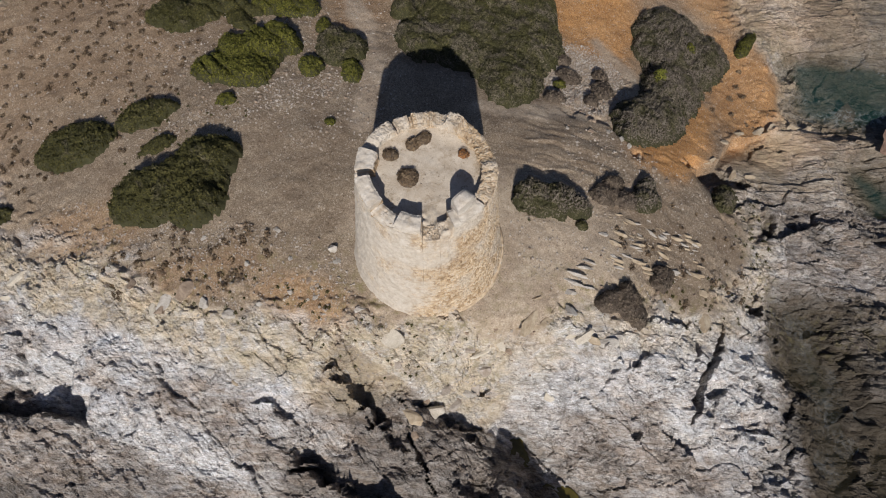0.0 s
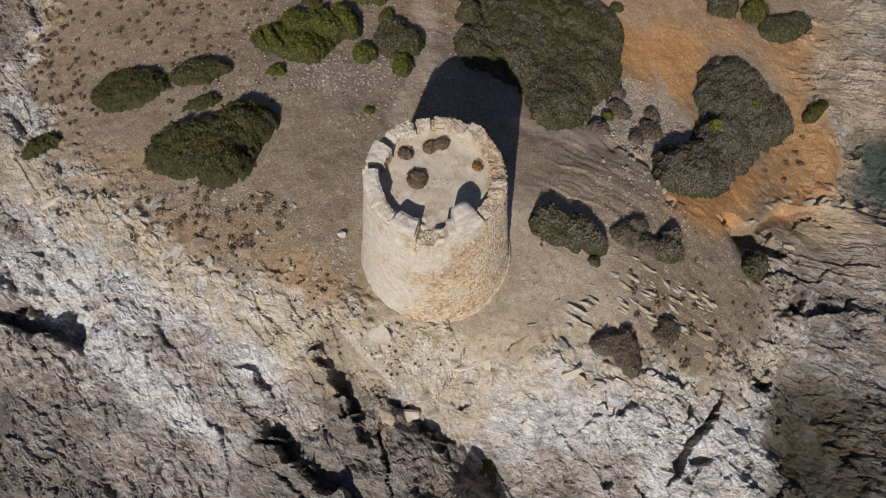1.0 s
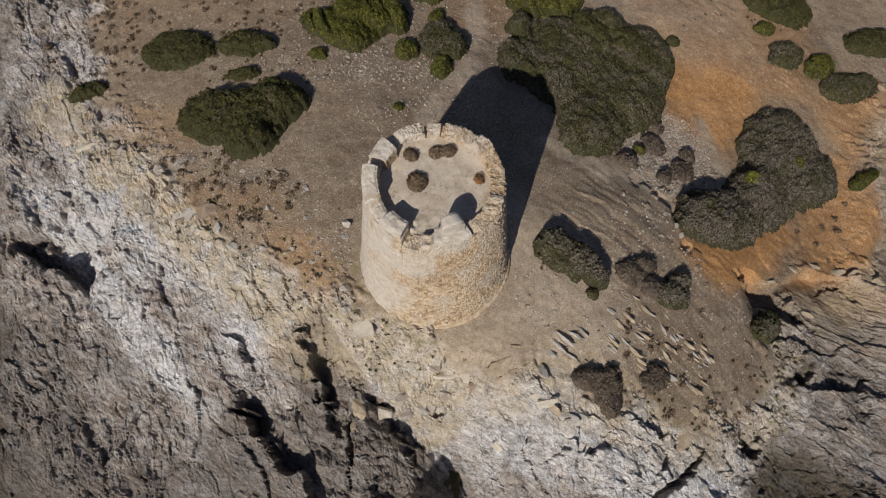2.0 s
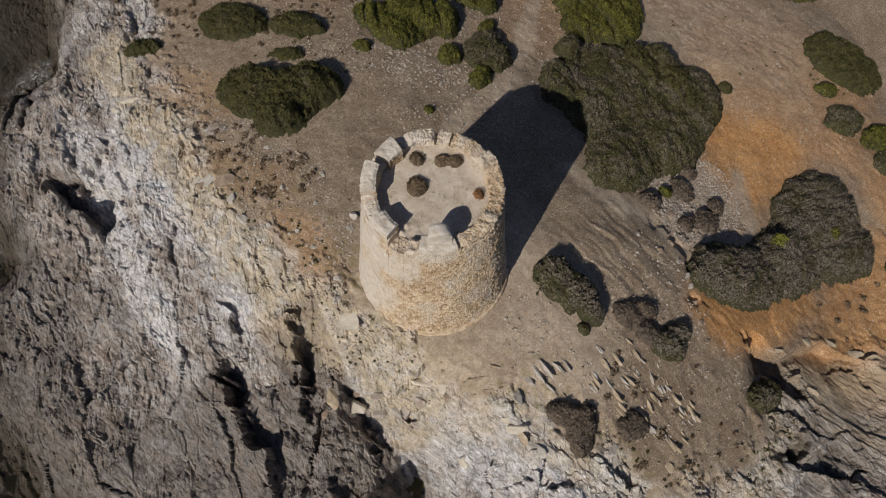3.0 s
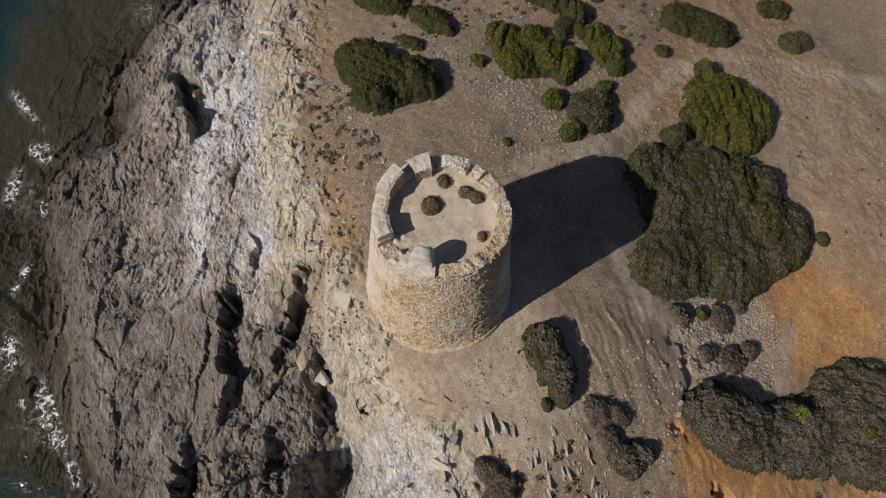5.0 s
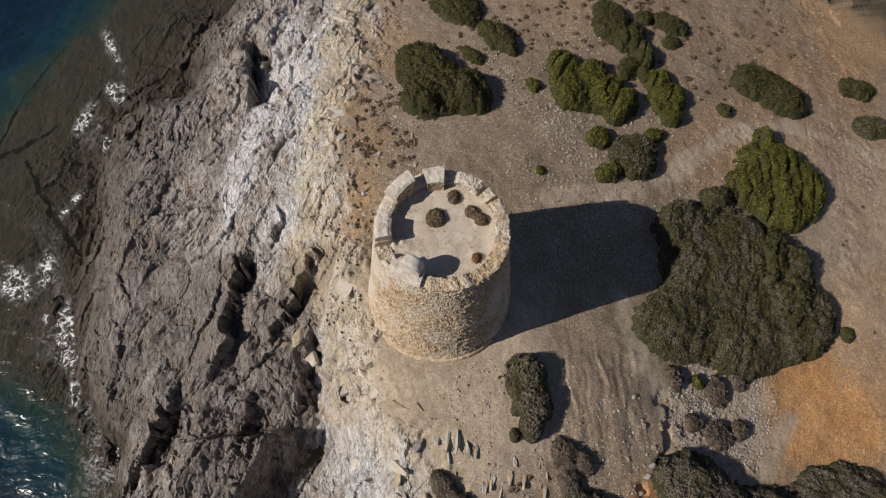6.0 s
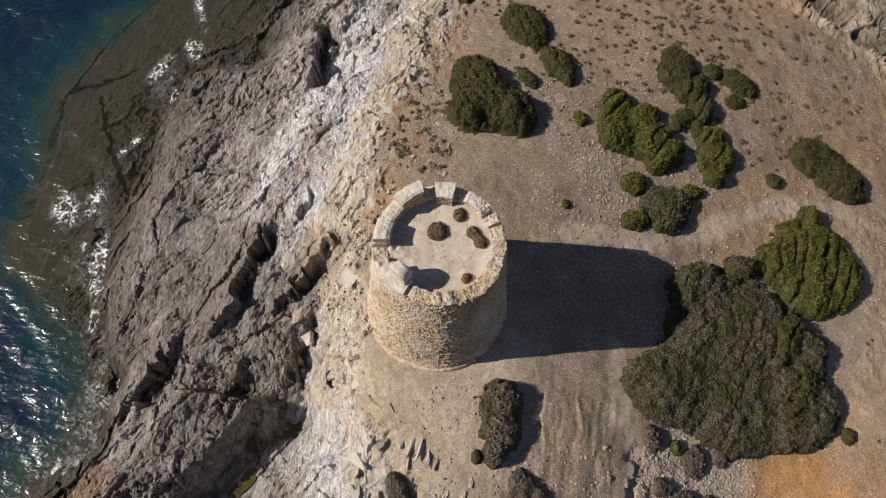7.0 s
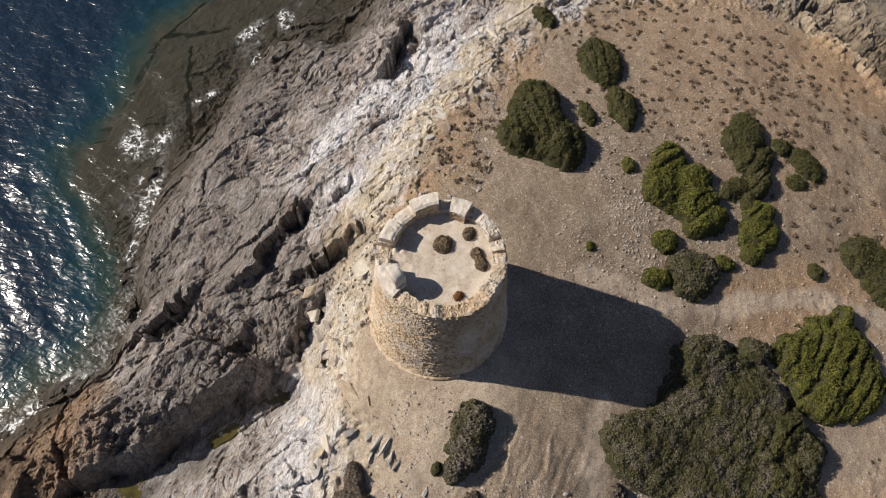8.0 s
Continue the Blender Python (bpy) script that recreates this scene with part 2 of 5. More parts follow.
def rock_face(x, y, shore):
    """The rock's tilted layers, slabs and blocks."""
    u, v = x * ALONG[0] + y * ALONG[1], -x * ALONG[1] + y * ALONG[0]
    wu, wv = u + 1.6 * fbm(u / 7, v / 3, 3, 21), v + 0.9 * fbm(u / 6, v / 2.5, 4, 25)
    east = smooth(8, 16, x + 0.35 * y)
    # tilted layers that break off to the north-east
    layer = 0.0
    for width, height, seed in ((3.4, 0.9, 1), (1.2, 0.32, 2)):
        p = (wv + 0.8 * fbm(x / 2.2, y / 2.2, 4, 30 + seed)) / width + 0.8 * fbm(u / (3 * width), v / (2 * width), 4, 40 + seed)
        f = p - np.floor(p)
        keep = smooth(0.42, 0.7, vnoise(u / (2.2 * width) + 0.4 * fbm(x, y, 2, 35), np.floor(p) + 0.5 * seed, 60 + seed))
        layer = layer + height * keep * (f - smooth(0.72, 1.0, f))
    kink_u, kink_v = wu + 0.5 * fbm(x / 1.1, y / 1.1, 4, 51), wv + 0.35 * fbm(x / 0.9, y / 0.9, 4, 53)
    slabs = 1.0 * facets(kink_u / 6.0, kink_v / 2.8, 55) + 0.32 * facets(kink_u / 2.3, kink_v / 1.1, 57)
    slabs = slabs + 0.22 * facets(kink_u / 1.1, kink_v / 0.5, 59) + 0.14 * facets(kink_u / 0.62, kink_v / 0.36, 61)
    west = 0.55 * layer + slabs + 0.8 * fbm(u / 6, v / 4, 5, 79, 0.55) + 0.09 * fbm(x / 0.55, y / 0.4, 2, 77)
    # jointed blocks on the east side
    blocks = 1.25 * facets(x / 3.4 + 0.4 * fbm(x / 2, y / 2, 4, 85), y / 2.3 + 0.3 * fbm(x / 2, y / 2, 4, 88), 81)
    blocks = blocks + 0.48 * facets(x / 1.3 + 0.3 * fbm(x, y, 3, 86), y / 0.9, 83) + 0.24 * facets(x / 0.5, y / 0.4 + 0.3 * fbm(x, y, 2, 84), 89)
    blocks = blocks + 0.6 * fbm(x / 3, y / 2, 5, 87, 0.55)
    shelf = smooth(22, 27, x) * smooth(9.5, 13, y) * smooth(24, 21, y) + smooth(33, 37, x) * smooth(29, 33, y)
    p = (y - 0.14 * x + 0.5 * fbm(x / 5, y / 1.5, 4, 131)) / 1.25
    f = p - np.floor(p)
    q = (y - 0.14 * x + 0.3 * fbm(x / 3, y / 1.0, 4, 133)) / 0.42
    g = q - np.floor(q)
    bed = 0.34 * (f - smooth(0.84, 1.0, f)) * smooth(0.3, 0.55, vnoise(x / 6, np.floor(p), 135)) + 0.11 * (g - smooth(0.8, 1.0, g))
    blocks = blocks * (1 - 0.6 * shelf) + 1.2 * bed * shelf
    rocky = (1 - east) * west + east * (blocks + 0.1 * layer)
    calm = 1 - 0.55 * smooth(-0.15, 0.35, fbm(x / 5, y / 5, 3, 91))
    d, t, side, _ = line_distance(x, y, TRENCH)
    calm = calm * np.where(side > 0, 0.6 + 0.4 * smooth(0.9, 2.0, d), 1.0)
    crags = 1.3 * facets(x / 2.4 + 0.5 * fbm(x, y, 3, 163), y / 1.6, 161) + 0.5 * facets(x / 0.9, y / 0.7, 165)
    rocky = rocky + crags * (side < 0) * smooth(0.8, 1.8, d) * smooth(7, 4, d) * smooth(2, 6, x)
    return rocky * calm * smooth(-12, 2, shore)


def rough(x, y, z, bare, shore, soil):
    """The rock's relief, joints and hollows, and the soil's small unevenness."""
    out = z.copy()
    own = np.flatnonzero((bare > 0.01) & (shore > -12))
    out[own] += bare[own] ** 1.6 * rock_face(x[own], y[own], shore[own])
    for half, depth, line in JOINTS:
        px, py = [p[0] for p in line], [p[1] for p in line]
        own = np.flatnonzero((x > min(px) - 2) & (x < max(px) + 2) & (y > min(py) - 2) & (y < max(py) + 2))
        jx, jy = x[own], y[own]
        d, t, _, _ = line_distance(jx + 0.75 * fbm(jx / 1.4, jy / 1.4, 5, 95, 0.6), jy + 0.75 * fbm(jx / 1.4, jy / 1.4, 5, 97, 0.6), line)
        width = half * (0.35 + 0.65 * np.sin(np.pi * np.clip(t, 0.04, 0.96))) * (0.25 + 1.3 * vnoise(jx / 1.2, jy / 1.2, 99))
        out[own] -= depth * smooth(width, width * 0.55, d)
    for drop, reach, line in SCARPS:
        px, py = [p[0] for p in line], [p[1] for p in line]
        own = np.flatnonzero((x > min(px) - 3) & (x < max(px) + 6) & (y > min(py) - 3) & (y < max(py) + 6))
        jx, jy = x[own], y[own]
        bent_x = jx + 1.1 * facets(jx / 1.7, jy / 1.7, 141) + 0.6 * fbm(jx / 1.2, jy / 1.2, 4, 147, 0.6)
        bent_y = jy + 1.1 * facets(jx / 1.5, jy / 1.5, 143) + 0.6 * fbm(jx / 1.2, jy / 1.2, 4, 149, 0.6)
        d, t, side, _ = line_distance(bent_x, bent_y, line)
        taper = smooth(0, 0.22, t) * smooth(1, 0.6, t) * (0.45 + 0.9 * vnoise(jx / 2.1, jy / 2.1, 145))
        ramp_ = np.clip(1.25 - d / (reach * (0.7 + 0.8 * vnoise(jx / 1.8, jy / 1.8, 153))), 0, 1)
        out[own] -= drop * taper * smooth(-0.05, 0.25, side * d) * ramp_
        out[own] += 0.22 * drop * taper * smooth(-1.8, -0.1, side * d) * (side < 0)
    for cx, cy, rx, ry, turn, depth in HOLLOWS:
        reach = 1.3 * max(rx, ry) + 1
        own = np.flatnonzero((np.abs(x - cx) < reach) & (np.abs(y - cy) < reach))
        jx, jy = x[own], y[own]
        e = ellipse(jx + min(2.6, 0.9 * rx) * fbm(jx / 1.9, jy / 1.9, 5, 101, 0.6), jy + min(1.8, 0.9 * ry) * fbm(jx / 1.6, jy / 1.6, 5, 103, 0.6), cx, cy, rx, ry, turn)
        out[own] -= depth * smooth(1.05, 0.8, e) * (0.35 + 0.65 * np.clip(0.5 - 0.5 * (jy - cy) / ry, 0, 1)) * (0.75 + 0.5 * vnoise(jx / 1.3, jy / 1.3, 104))
    # soil: swells, erosion rills on the east slope, stony grain
    own = np.flatnonzero((bare < 0.99) & (shore > -2))
    sx, sy = x[own], y[own]
    rill = ridged((sy + 0.16 * sx) / 0.95 + 0.5 * fbm(sx / 2.5, sy / 2, 4, 111), sx / 8, 4, 113) - 0.5
    earth = 0.22 * fbm(sx / 5, sy / 5, 4, 105) + 0.08 * fbm(sx / 0.9, sy / 0.9, 3, 107, 0.55) + rill * smooth(5, 10, sx) * smooth(15.5, 12.5, sy) * (0.24 * smooth(4, 8, sy) * smooth(18, 14, sx) + 0.14 * smooth(-5, 1, sy))
    scree = smooth(0.15, 0.5, fbm(sx / 5, sy / 5, 3, 109)) * 0.09 * facets(sx / 0.5 + 0.6 * fbm(sx, sy, 3, 116), sy / 0.45 + 0.6 * fbm(sx, sy, 3, 118), 115)
    stance = smooth(5.5, 9, np.hypot(sx, sy))
    out[own] += (1 - bare[own]) * (earth * (0.25 + 0.75 * stance) + scree * stance) * smooth(-2, 3, shore[own])
    # crusted outcrops along the brow
    own = np.flatnonzero(np.abs(soil - 0.5) < 5)
    sx, sy = x[own], y[own]
    brow = np.exp(-((soil[own] - 0.5) / 2.2) ** 2) * smooth(0.45, 0.62, vnoise(sx / 1.7, sy / 1.3, 117))
    out[own] += brow * (0.35 * vnoise(sx / 0.7, sy / 0.7, 119) + 0.4 * facets(sx / 0.9, sy / 0.7, 121) + 0.2 * facets(sx / 0.35, sy / 0.3, 123))
    return out


def ground_height(x, y):
    x, y = np.atleast_1d(np.asarray(x, float)), np.atleast_1d(np.asarray(y, float))
    return rough(x, y, *relief(x, y))


# ---- materials ----
def material(name, rough=0.9, spec=0.3):
    m = bpy.data.materials.new(name)
    m.use_nodes = True
    t = m.node_tree
    b = t.nodes["Principled BSDF"]
    b.inputs["Roughness"].default_value = rough
    b.inputs["Specular IOR Level"].default_value = spec
    return m, t, b


def put(t, kind, **given):
    node = t.nodes.new("ShaderNode" + kind)
    for key, value in given.items():
        if key in node.inputs:
            if isinstance(value, bpy.types.NodeSocket):
                t.links.new(value, node.inputs[key])
            else:
                node.inputs[key].default_value = value
    return node


def grain(t, scale, detail=4.0, rough=0.6, warp=0.0, stretch=None, turn=0.0):
    """Noise in the world's metres: scale is how many per metre."""
    at = put(t, "NewGeometry").outputs["Position"]
    if stretch:
        mapping = put(t, "Mapping", Vector=at, Scale=stretch, Rotation=(0, 0, radians(turn)))
        at = mapping.outputs[0]
    n = put(t, "TexNoise", Vector=at, Scale=scale, Detail=detail, Roughness=rough, Distortion=warp)
    return n.outputs["Fac"]


def ramp(t, fac, *stops):
    node = t.nodes.new("ShaderNodeValToRGB")
    t.links.new(fac, node.inputs[0])
    marks = node.color_ramp.elements
    while len(marks) < len(stops):
        marks.new(0.5)
    for mark, (where, colour) in zip(marks, stops):
        mark.position = where
        mark.color = (*colour, 1) if len(colour) == 3 else colour
    return node.outputs[0]


def mix(t, fac, a, b, how="MIX"):
    node = t.nodes.new("ShaderNodeMix")
    node.data_type, node.blend_type = "RGBA", how
    for socket, value in ((node.inputs[0], fac), (node.inputs[6], a), (node.inputs[7], b)):
        if isinstance(value, bpy.types.NodeSocket):
            t.links.new(value, socket)
        else:
            socket.default_value = (*value, 1) if isinstance(value, tuple) else value
    return node.outputs[2]


def sums(t, how, a, b):
    node = t.nodes.new("ShaderNodeMath")
    node.operation, node.use_clamp = how, False
    for socket, value in zip(node.inputs, (a, b)):
        if isinstance(value, bpy.types.NodeSocket):
            t.links.new(value, socket)
        else:
            socket.default_value = value
    return node.outputs[0]


def relief_bump(t, b, height, far, strength=0.6):
    node = put(t, "Bump", Height=height, Strength=strength, Distance=far)
    t.links.new(node.outputs[0], b.inputs["Normal"])


def zone(t, name):
    node = t.nodes.new("ShaderNodeAttribute")
    node.attribute_name = name
    return put(t, "SeparateColor", Color=node.outputs["Color"]).outputs


def ground_material():
    m, t, b = material("soil_and_rock", 0.95, 0.15)
    za, zb, zc = zone(t, "zone_a"), zone(t, "zone_b"), zone(t, "zone_c")
    bare, orange, wet_dark = za[0], za[1], za[2]
    pale, gravel, green = zb[0], zb[1], zb[2]
    # bare rock: pale layered limestone to brown-grey schist
    streak = grain(t, 1.0, 8, 0.65, 0.8, (0.5, 2.2, 1.0), 38.8)
    blotch = grain(t, 0.22, 6, 0.6, 0.4)
    speck = mix(t, 0.6, grain(t, 3.2, 9, 0.8), grain(t, 10.0, 5, 0.8))
    rock = ramp(t, streak, (0.30, (0.15, 0.118, 0.096)), (0.42, (0.27, 0.235, 0.206)), (0.54, (0.38, 0.352, 0.325)), (0.70, (0.50, 0.488, 0.475)))
    dark = ramp(t, streak, (0.32, (0.113, 0.099, 0.086)), (0.46, (0.195, 0.175, 0.157)), (0.66, (0.29, 0.27, 0.249)))
    chalk = ramp(t, streak, (0.25, (0.33, 0.30, 0.275)), (0.45, (0.50, 0.49, 0.48)), (0.7, (0.64, 0.645, 0.655)))
    # pale also carries shade painted on the trench bank and north-west cliff
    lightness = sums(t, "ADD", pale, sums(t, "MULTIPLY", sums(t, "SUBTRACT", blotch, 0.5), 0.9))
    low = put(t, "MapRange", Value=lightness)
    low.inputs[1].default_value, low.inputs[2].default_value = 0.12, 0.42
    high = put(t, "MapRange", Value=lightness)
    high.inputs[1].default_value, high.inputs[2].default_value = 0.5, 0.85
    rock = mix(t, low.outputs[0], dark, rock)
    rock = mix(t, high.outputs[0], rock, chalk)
    chip = ramp(t, grain(t, 2.6, 10, 0.78, 1.2, (0.6, 1.7, 1.0), 38.8), (0.36, (0.62, 0.59, 0.57)), (0.46, (0.95, 0.94, 0.93)), (0.53, (1.02, 1.02, 1.02)), (0.62, (1.22, 1.22, 1.24)))
    rock = mix(t, 1.0, rock, chip, "MULTIPLY")
    thread = ramp(t, grain(t, 3.4, 8, 0.75, 0.5, (0.6, 2.2, 1.0), 38.8), (0.38, (0.62, 0.58, 0.55)), (0.47, (0.97, 0.97, 0.97)), (0.6, (1.18, 1.18, 1.18)))
    rock = mix(t, 1.0, rock, thread, "MULTIPLY")
    flake = ramp(t, grain(t, 8.5, 4, 0.7, 0.3, (0.7, 1.5, 1.0), 38.8), (0.38, (0.6, 0.57, 0.55)), (0.48, (0.97, 0.97, 0.97)), (0.6, (1.28, 1.28, 1.28)))
    flaked = ramp(t, grain(t, 0.45, 5, 0.65, 0.6, (0.6, 1.4, 1.0), 38.8), (0.4, (0.35, 0.35, 0.35)), (0.6, (1, 1, 1)))
    rock = mix(t, flaked, rock, mix(t, 1.0, rock, flake, "MULTIPLY"))
    brown = ramp(t, grain(t, 0.33, 7, 0.68, 1.0, (0.55, 1.5, 1.0), 38.8), (0.46, (0, 0, 0)), (0.6, (1, 1, 1)))
    rock = mix(t, sums(t, "MULTIPLY", brown, 0.3), rock, mix(t, 1.0, rock, (0.86, 0.72, 0.62), "MULTIPLY"))
    scar = ramp(t, grain(t, 0.28, 6, 0.62, 0.8, (0.5, 1.8, 1.0), 38.8), (0.57, (0, 0, 0)), (0.64, (1, 1, 1)))
    rock = mix(t, sums(t, "MULTIPLY", scar, sums(t, "MULTIPLY", pale, 0.75)), rock, mix(t, 0.5, rock, (0.66, 0.68, 0.72)))
    at = put(t, "Mapping", Vector=put(t, "NewGeometry").outputs["Position"], Scale=(0.55, 1.5, 1.0), Rotation=(0, 0, radians(38.8))).outputs[0]
    bend = put(t, "TexNoise", Vector=at, Scale=1.3, Detail=5.0, Roughness=0.65)
    at = mix(t, 0.42, at, bend.outputs["Color"], "LINEAR_LIGHT")
    cracks = None
    for size, wide, low_ in ((1.1, 0.035, 0.38), (3.2, 0.07, 0.68)):
        cell = t.nodes.new("ShaderNodeTexVoronoi")
        cell.feature = "DISTANCE_TO_EDGE"
        cell.inputs["Scale"].default_value = size
        t.links.new(at, cell.inputs["Vector"])
        line = ramp(t, cell.outputs["Distance"], (0.0, (low_, low_, low_)), (wide, (1, 1, 1)))
        cracks = line if cracks is None else mix(t, 1.0, cracks, line, "MULTIPLY")
    only = ramp(t, grain(t, 0.6, 5, 0.7, 0.5), (0.42, (0, 0, 0)), (0.56, (1, 1, 1)))
    cracks = mix(t, only, (1.0, 1.0, 1.0), cracks)
    rock = mix(t, 1.0, rock, cracks, "MULTIPLY")
    hue = ramp(t, grain(t, 0.8, 7, 0.7, 0.8, (0.7, 1.5, 1.0), 38.8), (0.36, (1.06, 1.09, 1.14)), (0.5, (1.17, 1.18, 1.2)), (0.64, (1.27, 1.22, 1.17)))
    rock = mix(t, 1.0, rock, hue, "MULTIPLY")
    rust = ramp(t, grain(t, 0.5, 5, 0.7, 1.0), (0.56, (0, 0, 0)), (0.72, (1, 1, 1)))
    rock = mix(t, sums(t, "MULTIPLY", rust, 0.32), rock, (0.33, 0.235, 0.16))
    rock = mix(t, sums(t, "MULTIPLY", orange, 0.7), rock, mix(t, 1.0, rock, (1.25, 0.86, 0.5), "MULTIPLY"))
    # clay-stained cream crust along the brow
    crust = ramp(t, grain(t, 0.7, 7, 0.7, 0.8), (0.36, (0.12, 0.12, 0.12)), (0.48, (0.72, 0.72, 0.72)), (0.58, (1, 1, 1)))
    rock = mix(t, sums(t, "MULTIPLY", zc[0], crust), rock, mix(t, 0.5, mix(t, 1.0, rock, (1.14, 1.0, 0.78), "MULTIPLY"), (0.47, 0.405, 0.30)))
    rock = mix(t, wet_dark, rock, mix(t, 0.8, rock, (0.045, 0.035, 0.021)))
    # soil: stony grey-brown, ochre where iron stains it, pale trodden gravel
    soil = ramp(t, speck, (0.36, (0.118, 0.082, 0.056)), (0.46, (0.208, 0.162, 0.116)), (0.56, (0.285, 0.231, 0.173)), (0.67, (0.45, 0.395, 0.33)))
    ochre = ramp(t, speck, (0.36, (0.25, 0.112, 0.038)), (0.5, (0.42, 0.226, 0.092)), (0.64, (0.55, 0.36, 0.18)))
    trod = ramp(t, speck, (0.36, (0.24, 0.19, 0.14)), (0.5, (0.40, 0.328, 0.25)), (0.64, (0.57, 0.50, 0.415)))
    patch = sums(t, "MULTIPLY", sums(t, "SUBTRACT", blotch, 0.5), 0.7)
    soil = mix(t, put(t, "Clamp", Value=sums(t, "ADD", orange, sums(t, "MULTIPLY", patch, orange))).outputs[0], soil, ochre)
    soil = mix(t, gravel, soil, trod)
    # single pebbles and dark bits lying in the soil
    place = put(t, "NewGeometry").outputs["Position"]
    for size, cut, colour in ((4.5, 0.93, (0.48, 0.43, 0.37)), (8.0, 0.87, (0.46, 0.405, 0.345)), (6.5, 0.91, (0.10, 0.072, 0.052))):
        cell = put(t, "TexVoronoi", Scale=size, Vector=place)
        own = put(t, "SeparateColor", Color=cell.outputs["Color"]).outputs[0]
        there = sums(t, "MULTIPLY", sums(t, "GREATER_THAN", own, cut), sums(t, "LESS_THAN", cell.outputs["Distance"], 0.4))
        soil = mix(t, sums(t, "MULTIPLY", there, 0.55), soil, colour)
    grit = ramp(t, grain(t, 7.5, 4, 0.75), (0.36, (0.66, 0.64, 0.62)), (0.48, (0.97, 0.97, 0.97)), (0.6, (1.3, 1.3, 1.3)))
    soil = mix(t, sums(t, "SUBTRACT", 1.0, sums(t, "MULTIPLY", gravel, 0.55)), soil, mix(t, 1.0, soil, grit, "MULTIPLY"))
    tint = ramp(t, grain(t, 0.35, 5, 0.65), (0.35, (0.84, 0.8, 0.78)), (0.65, (1.12, 1.12, 1.12)))
    soil = mix(t, 1.0, soil, tint, "MULTIPLY")
    colour = mix(t, bare, soil, rock)
    lichen = ramp(t, grain(t, 1.3, 6, 0.75), (0.5, (0, 0, 0)), (0.66, (1, 1, 1)))
    colour = mix(t, sums(t, "MULTIPLY", lichen, green), colour, (0.20, 0.175, 0.075))
    t.links.new(colour, b.inputs["Base Color"])
    wetness = put(t, "MapRange", Value=wet_dark)
    wetness.inputs[3].default_value, wetness.inputs[4].default_value = 0.95, 0.5
    t.links.new(wetness.outputs[0], b.inputs["Roughness"])
    crag = mix(t, 0.5, grain(t, 3.2, 9, 0.72, 0.6, (0.6, 1.9, 1.0), 38.8), grain(t, 9, 5, 0.7))
    ridge = put(t, "TexNoise", Vector=at, Scale=1.5, Detail=7.0, Roughness=0.6)
    ridge.noise_type = "RIDGED_MULTIFRACTAL"
    crag = sums(t, "ADD", crag, sums(t, "MULTIPLY", ridge.outputs["Fac"], 0.3))
    crag = sums(t, "ADD", crag, sums(t, "MULTIPLY", put(t, "RGBToBW", Color=cracks).outputs[0], 0.35))
    height = mix(t, bare, mix(t, 0.78, speck, (0.5, 0.5, 0.5)), crag)
    relief_bump(t, b, height, 0.27, 1.0)
    return m


def masonry_material():
    """Lime-bound rubble; the attribute stone holds each stone's own number, plaster the remains of render."""
    m, t, b = material("rubble_masonry", 0.95, 0.1)
    z = zone(t, "zone_a")
    own, joint, plaster = z[0], z[1], z[2]
    stone = ramp(t, own, (0.0, (0.26, 0.18, 0.105)), (0.3, (0.42, 0.31, 0.195)), (0.6, (0.54, 0.42, 0.28)), (0.85, (0.64, 0.54, 0.41)), (1.0, (0.46, 0.40, 0.33)))
    weather = ramp(t, grain(t, 0.45, 6, 0.65, 0.5), (0.35, (0.80, 0.74, 0.68)), (0.65, (1.08, 1.06, 1.04)))
    stone = mix(t, 1.0, stone, weather, "MULTIPLY")
    fine = ramp(t, grain(t, 14, 5, 0.7), (0.3, (0.82, 0.82, 0.82)), (0.7, (1.12, 1.12, 1.12)))
    stone = mix(t, 1.0, stone, fine, "MULTIPLY")
    stone = mix(t, sums(t, "MULTIPLY", joint, 0.75), stone, (0.40, 0.335, 0.26))
    lime = ramp(t, grain(t, 2.2, 7, 0.7, 0.4), (0.3, (0.42, 0.365, 0.30)), (0.55, (0.56, 0.51, 0.445)), (0.75, (0.65, 0.615, 0.57)))
    t.links.new(mix(t, plaster, stone, lime), b.inputs["Base Color"])
    relief_bump(t, b, mix(t, 0.5, grain(t, 16, 6, 0.75), grain(t, 5, 5, 0.6)), 0.035, 0.7)
    return m


def mottled(name, dark, light, scale=2.0, bump=0.02, rough=0.92, spec=0.15, fine=12.0):
    m, t, b = material(name, rough, spec)
    c = ramp(t, grain(t, scale, 7, 0.65, 0.4), (0.3, dark), (0.7, light))
    c = mix(t, 1.0, c, ramp(t, grain(t, fine, 5, 0.7), (0.3, (0.78, 0.78, 0.78)), (0.7, (1.15, 1.15, 1.15))), "MULTIPLY")
    t.links.new(c, b.inputs["Base Color"])
    relief_bump(t, b, mix(t, 0.5, grain(t, fine, 5, 0.7), grain(t, scale * 2, 5, 0.6)), bump, 0.7)
    return m


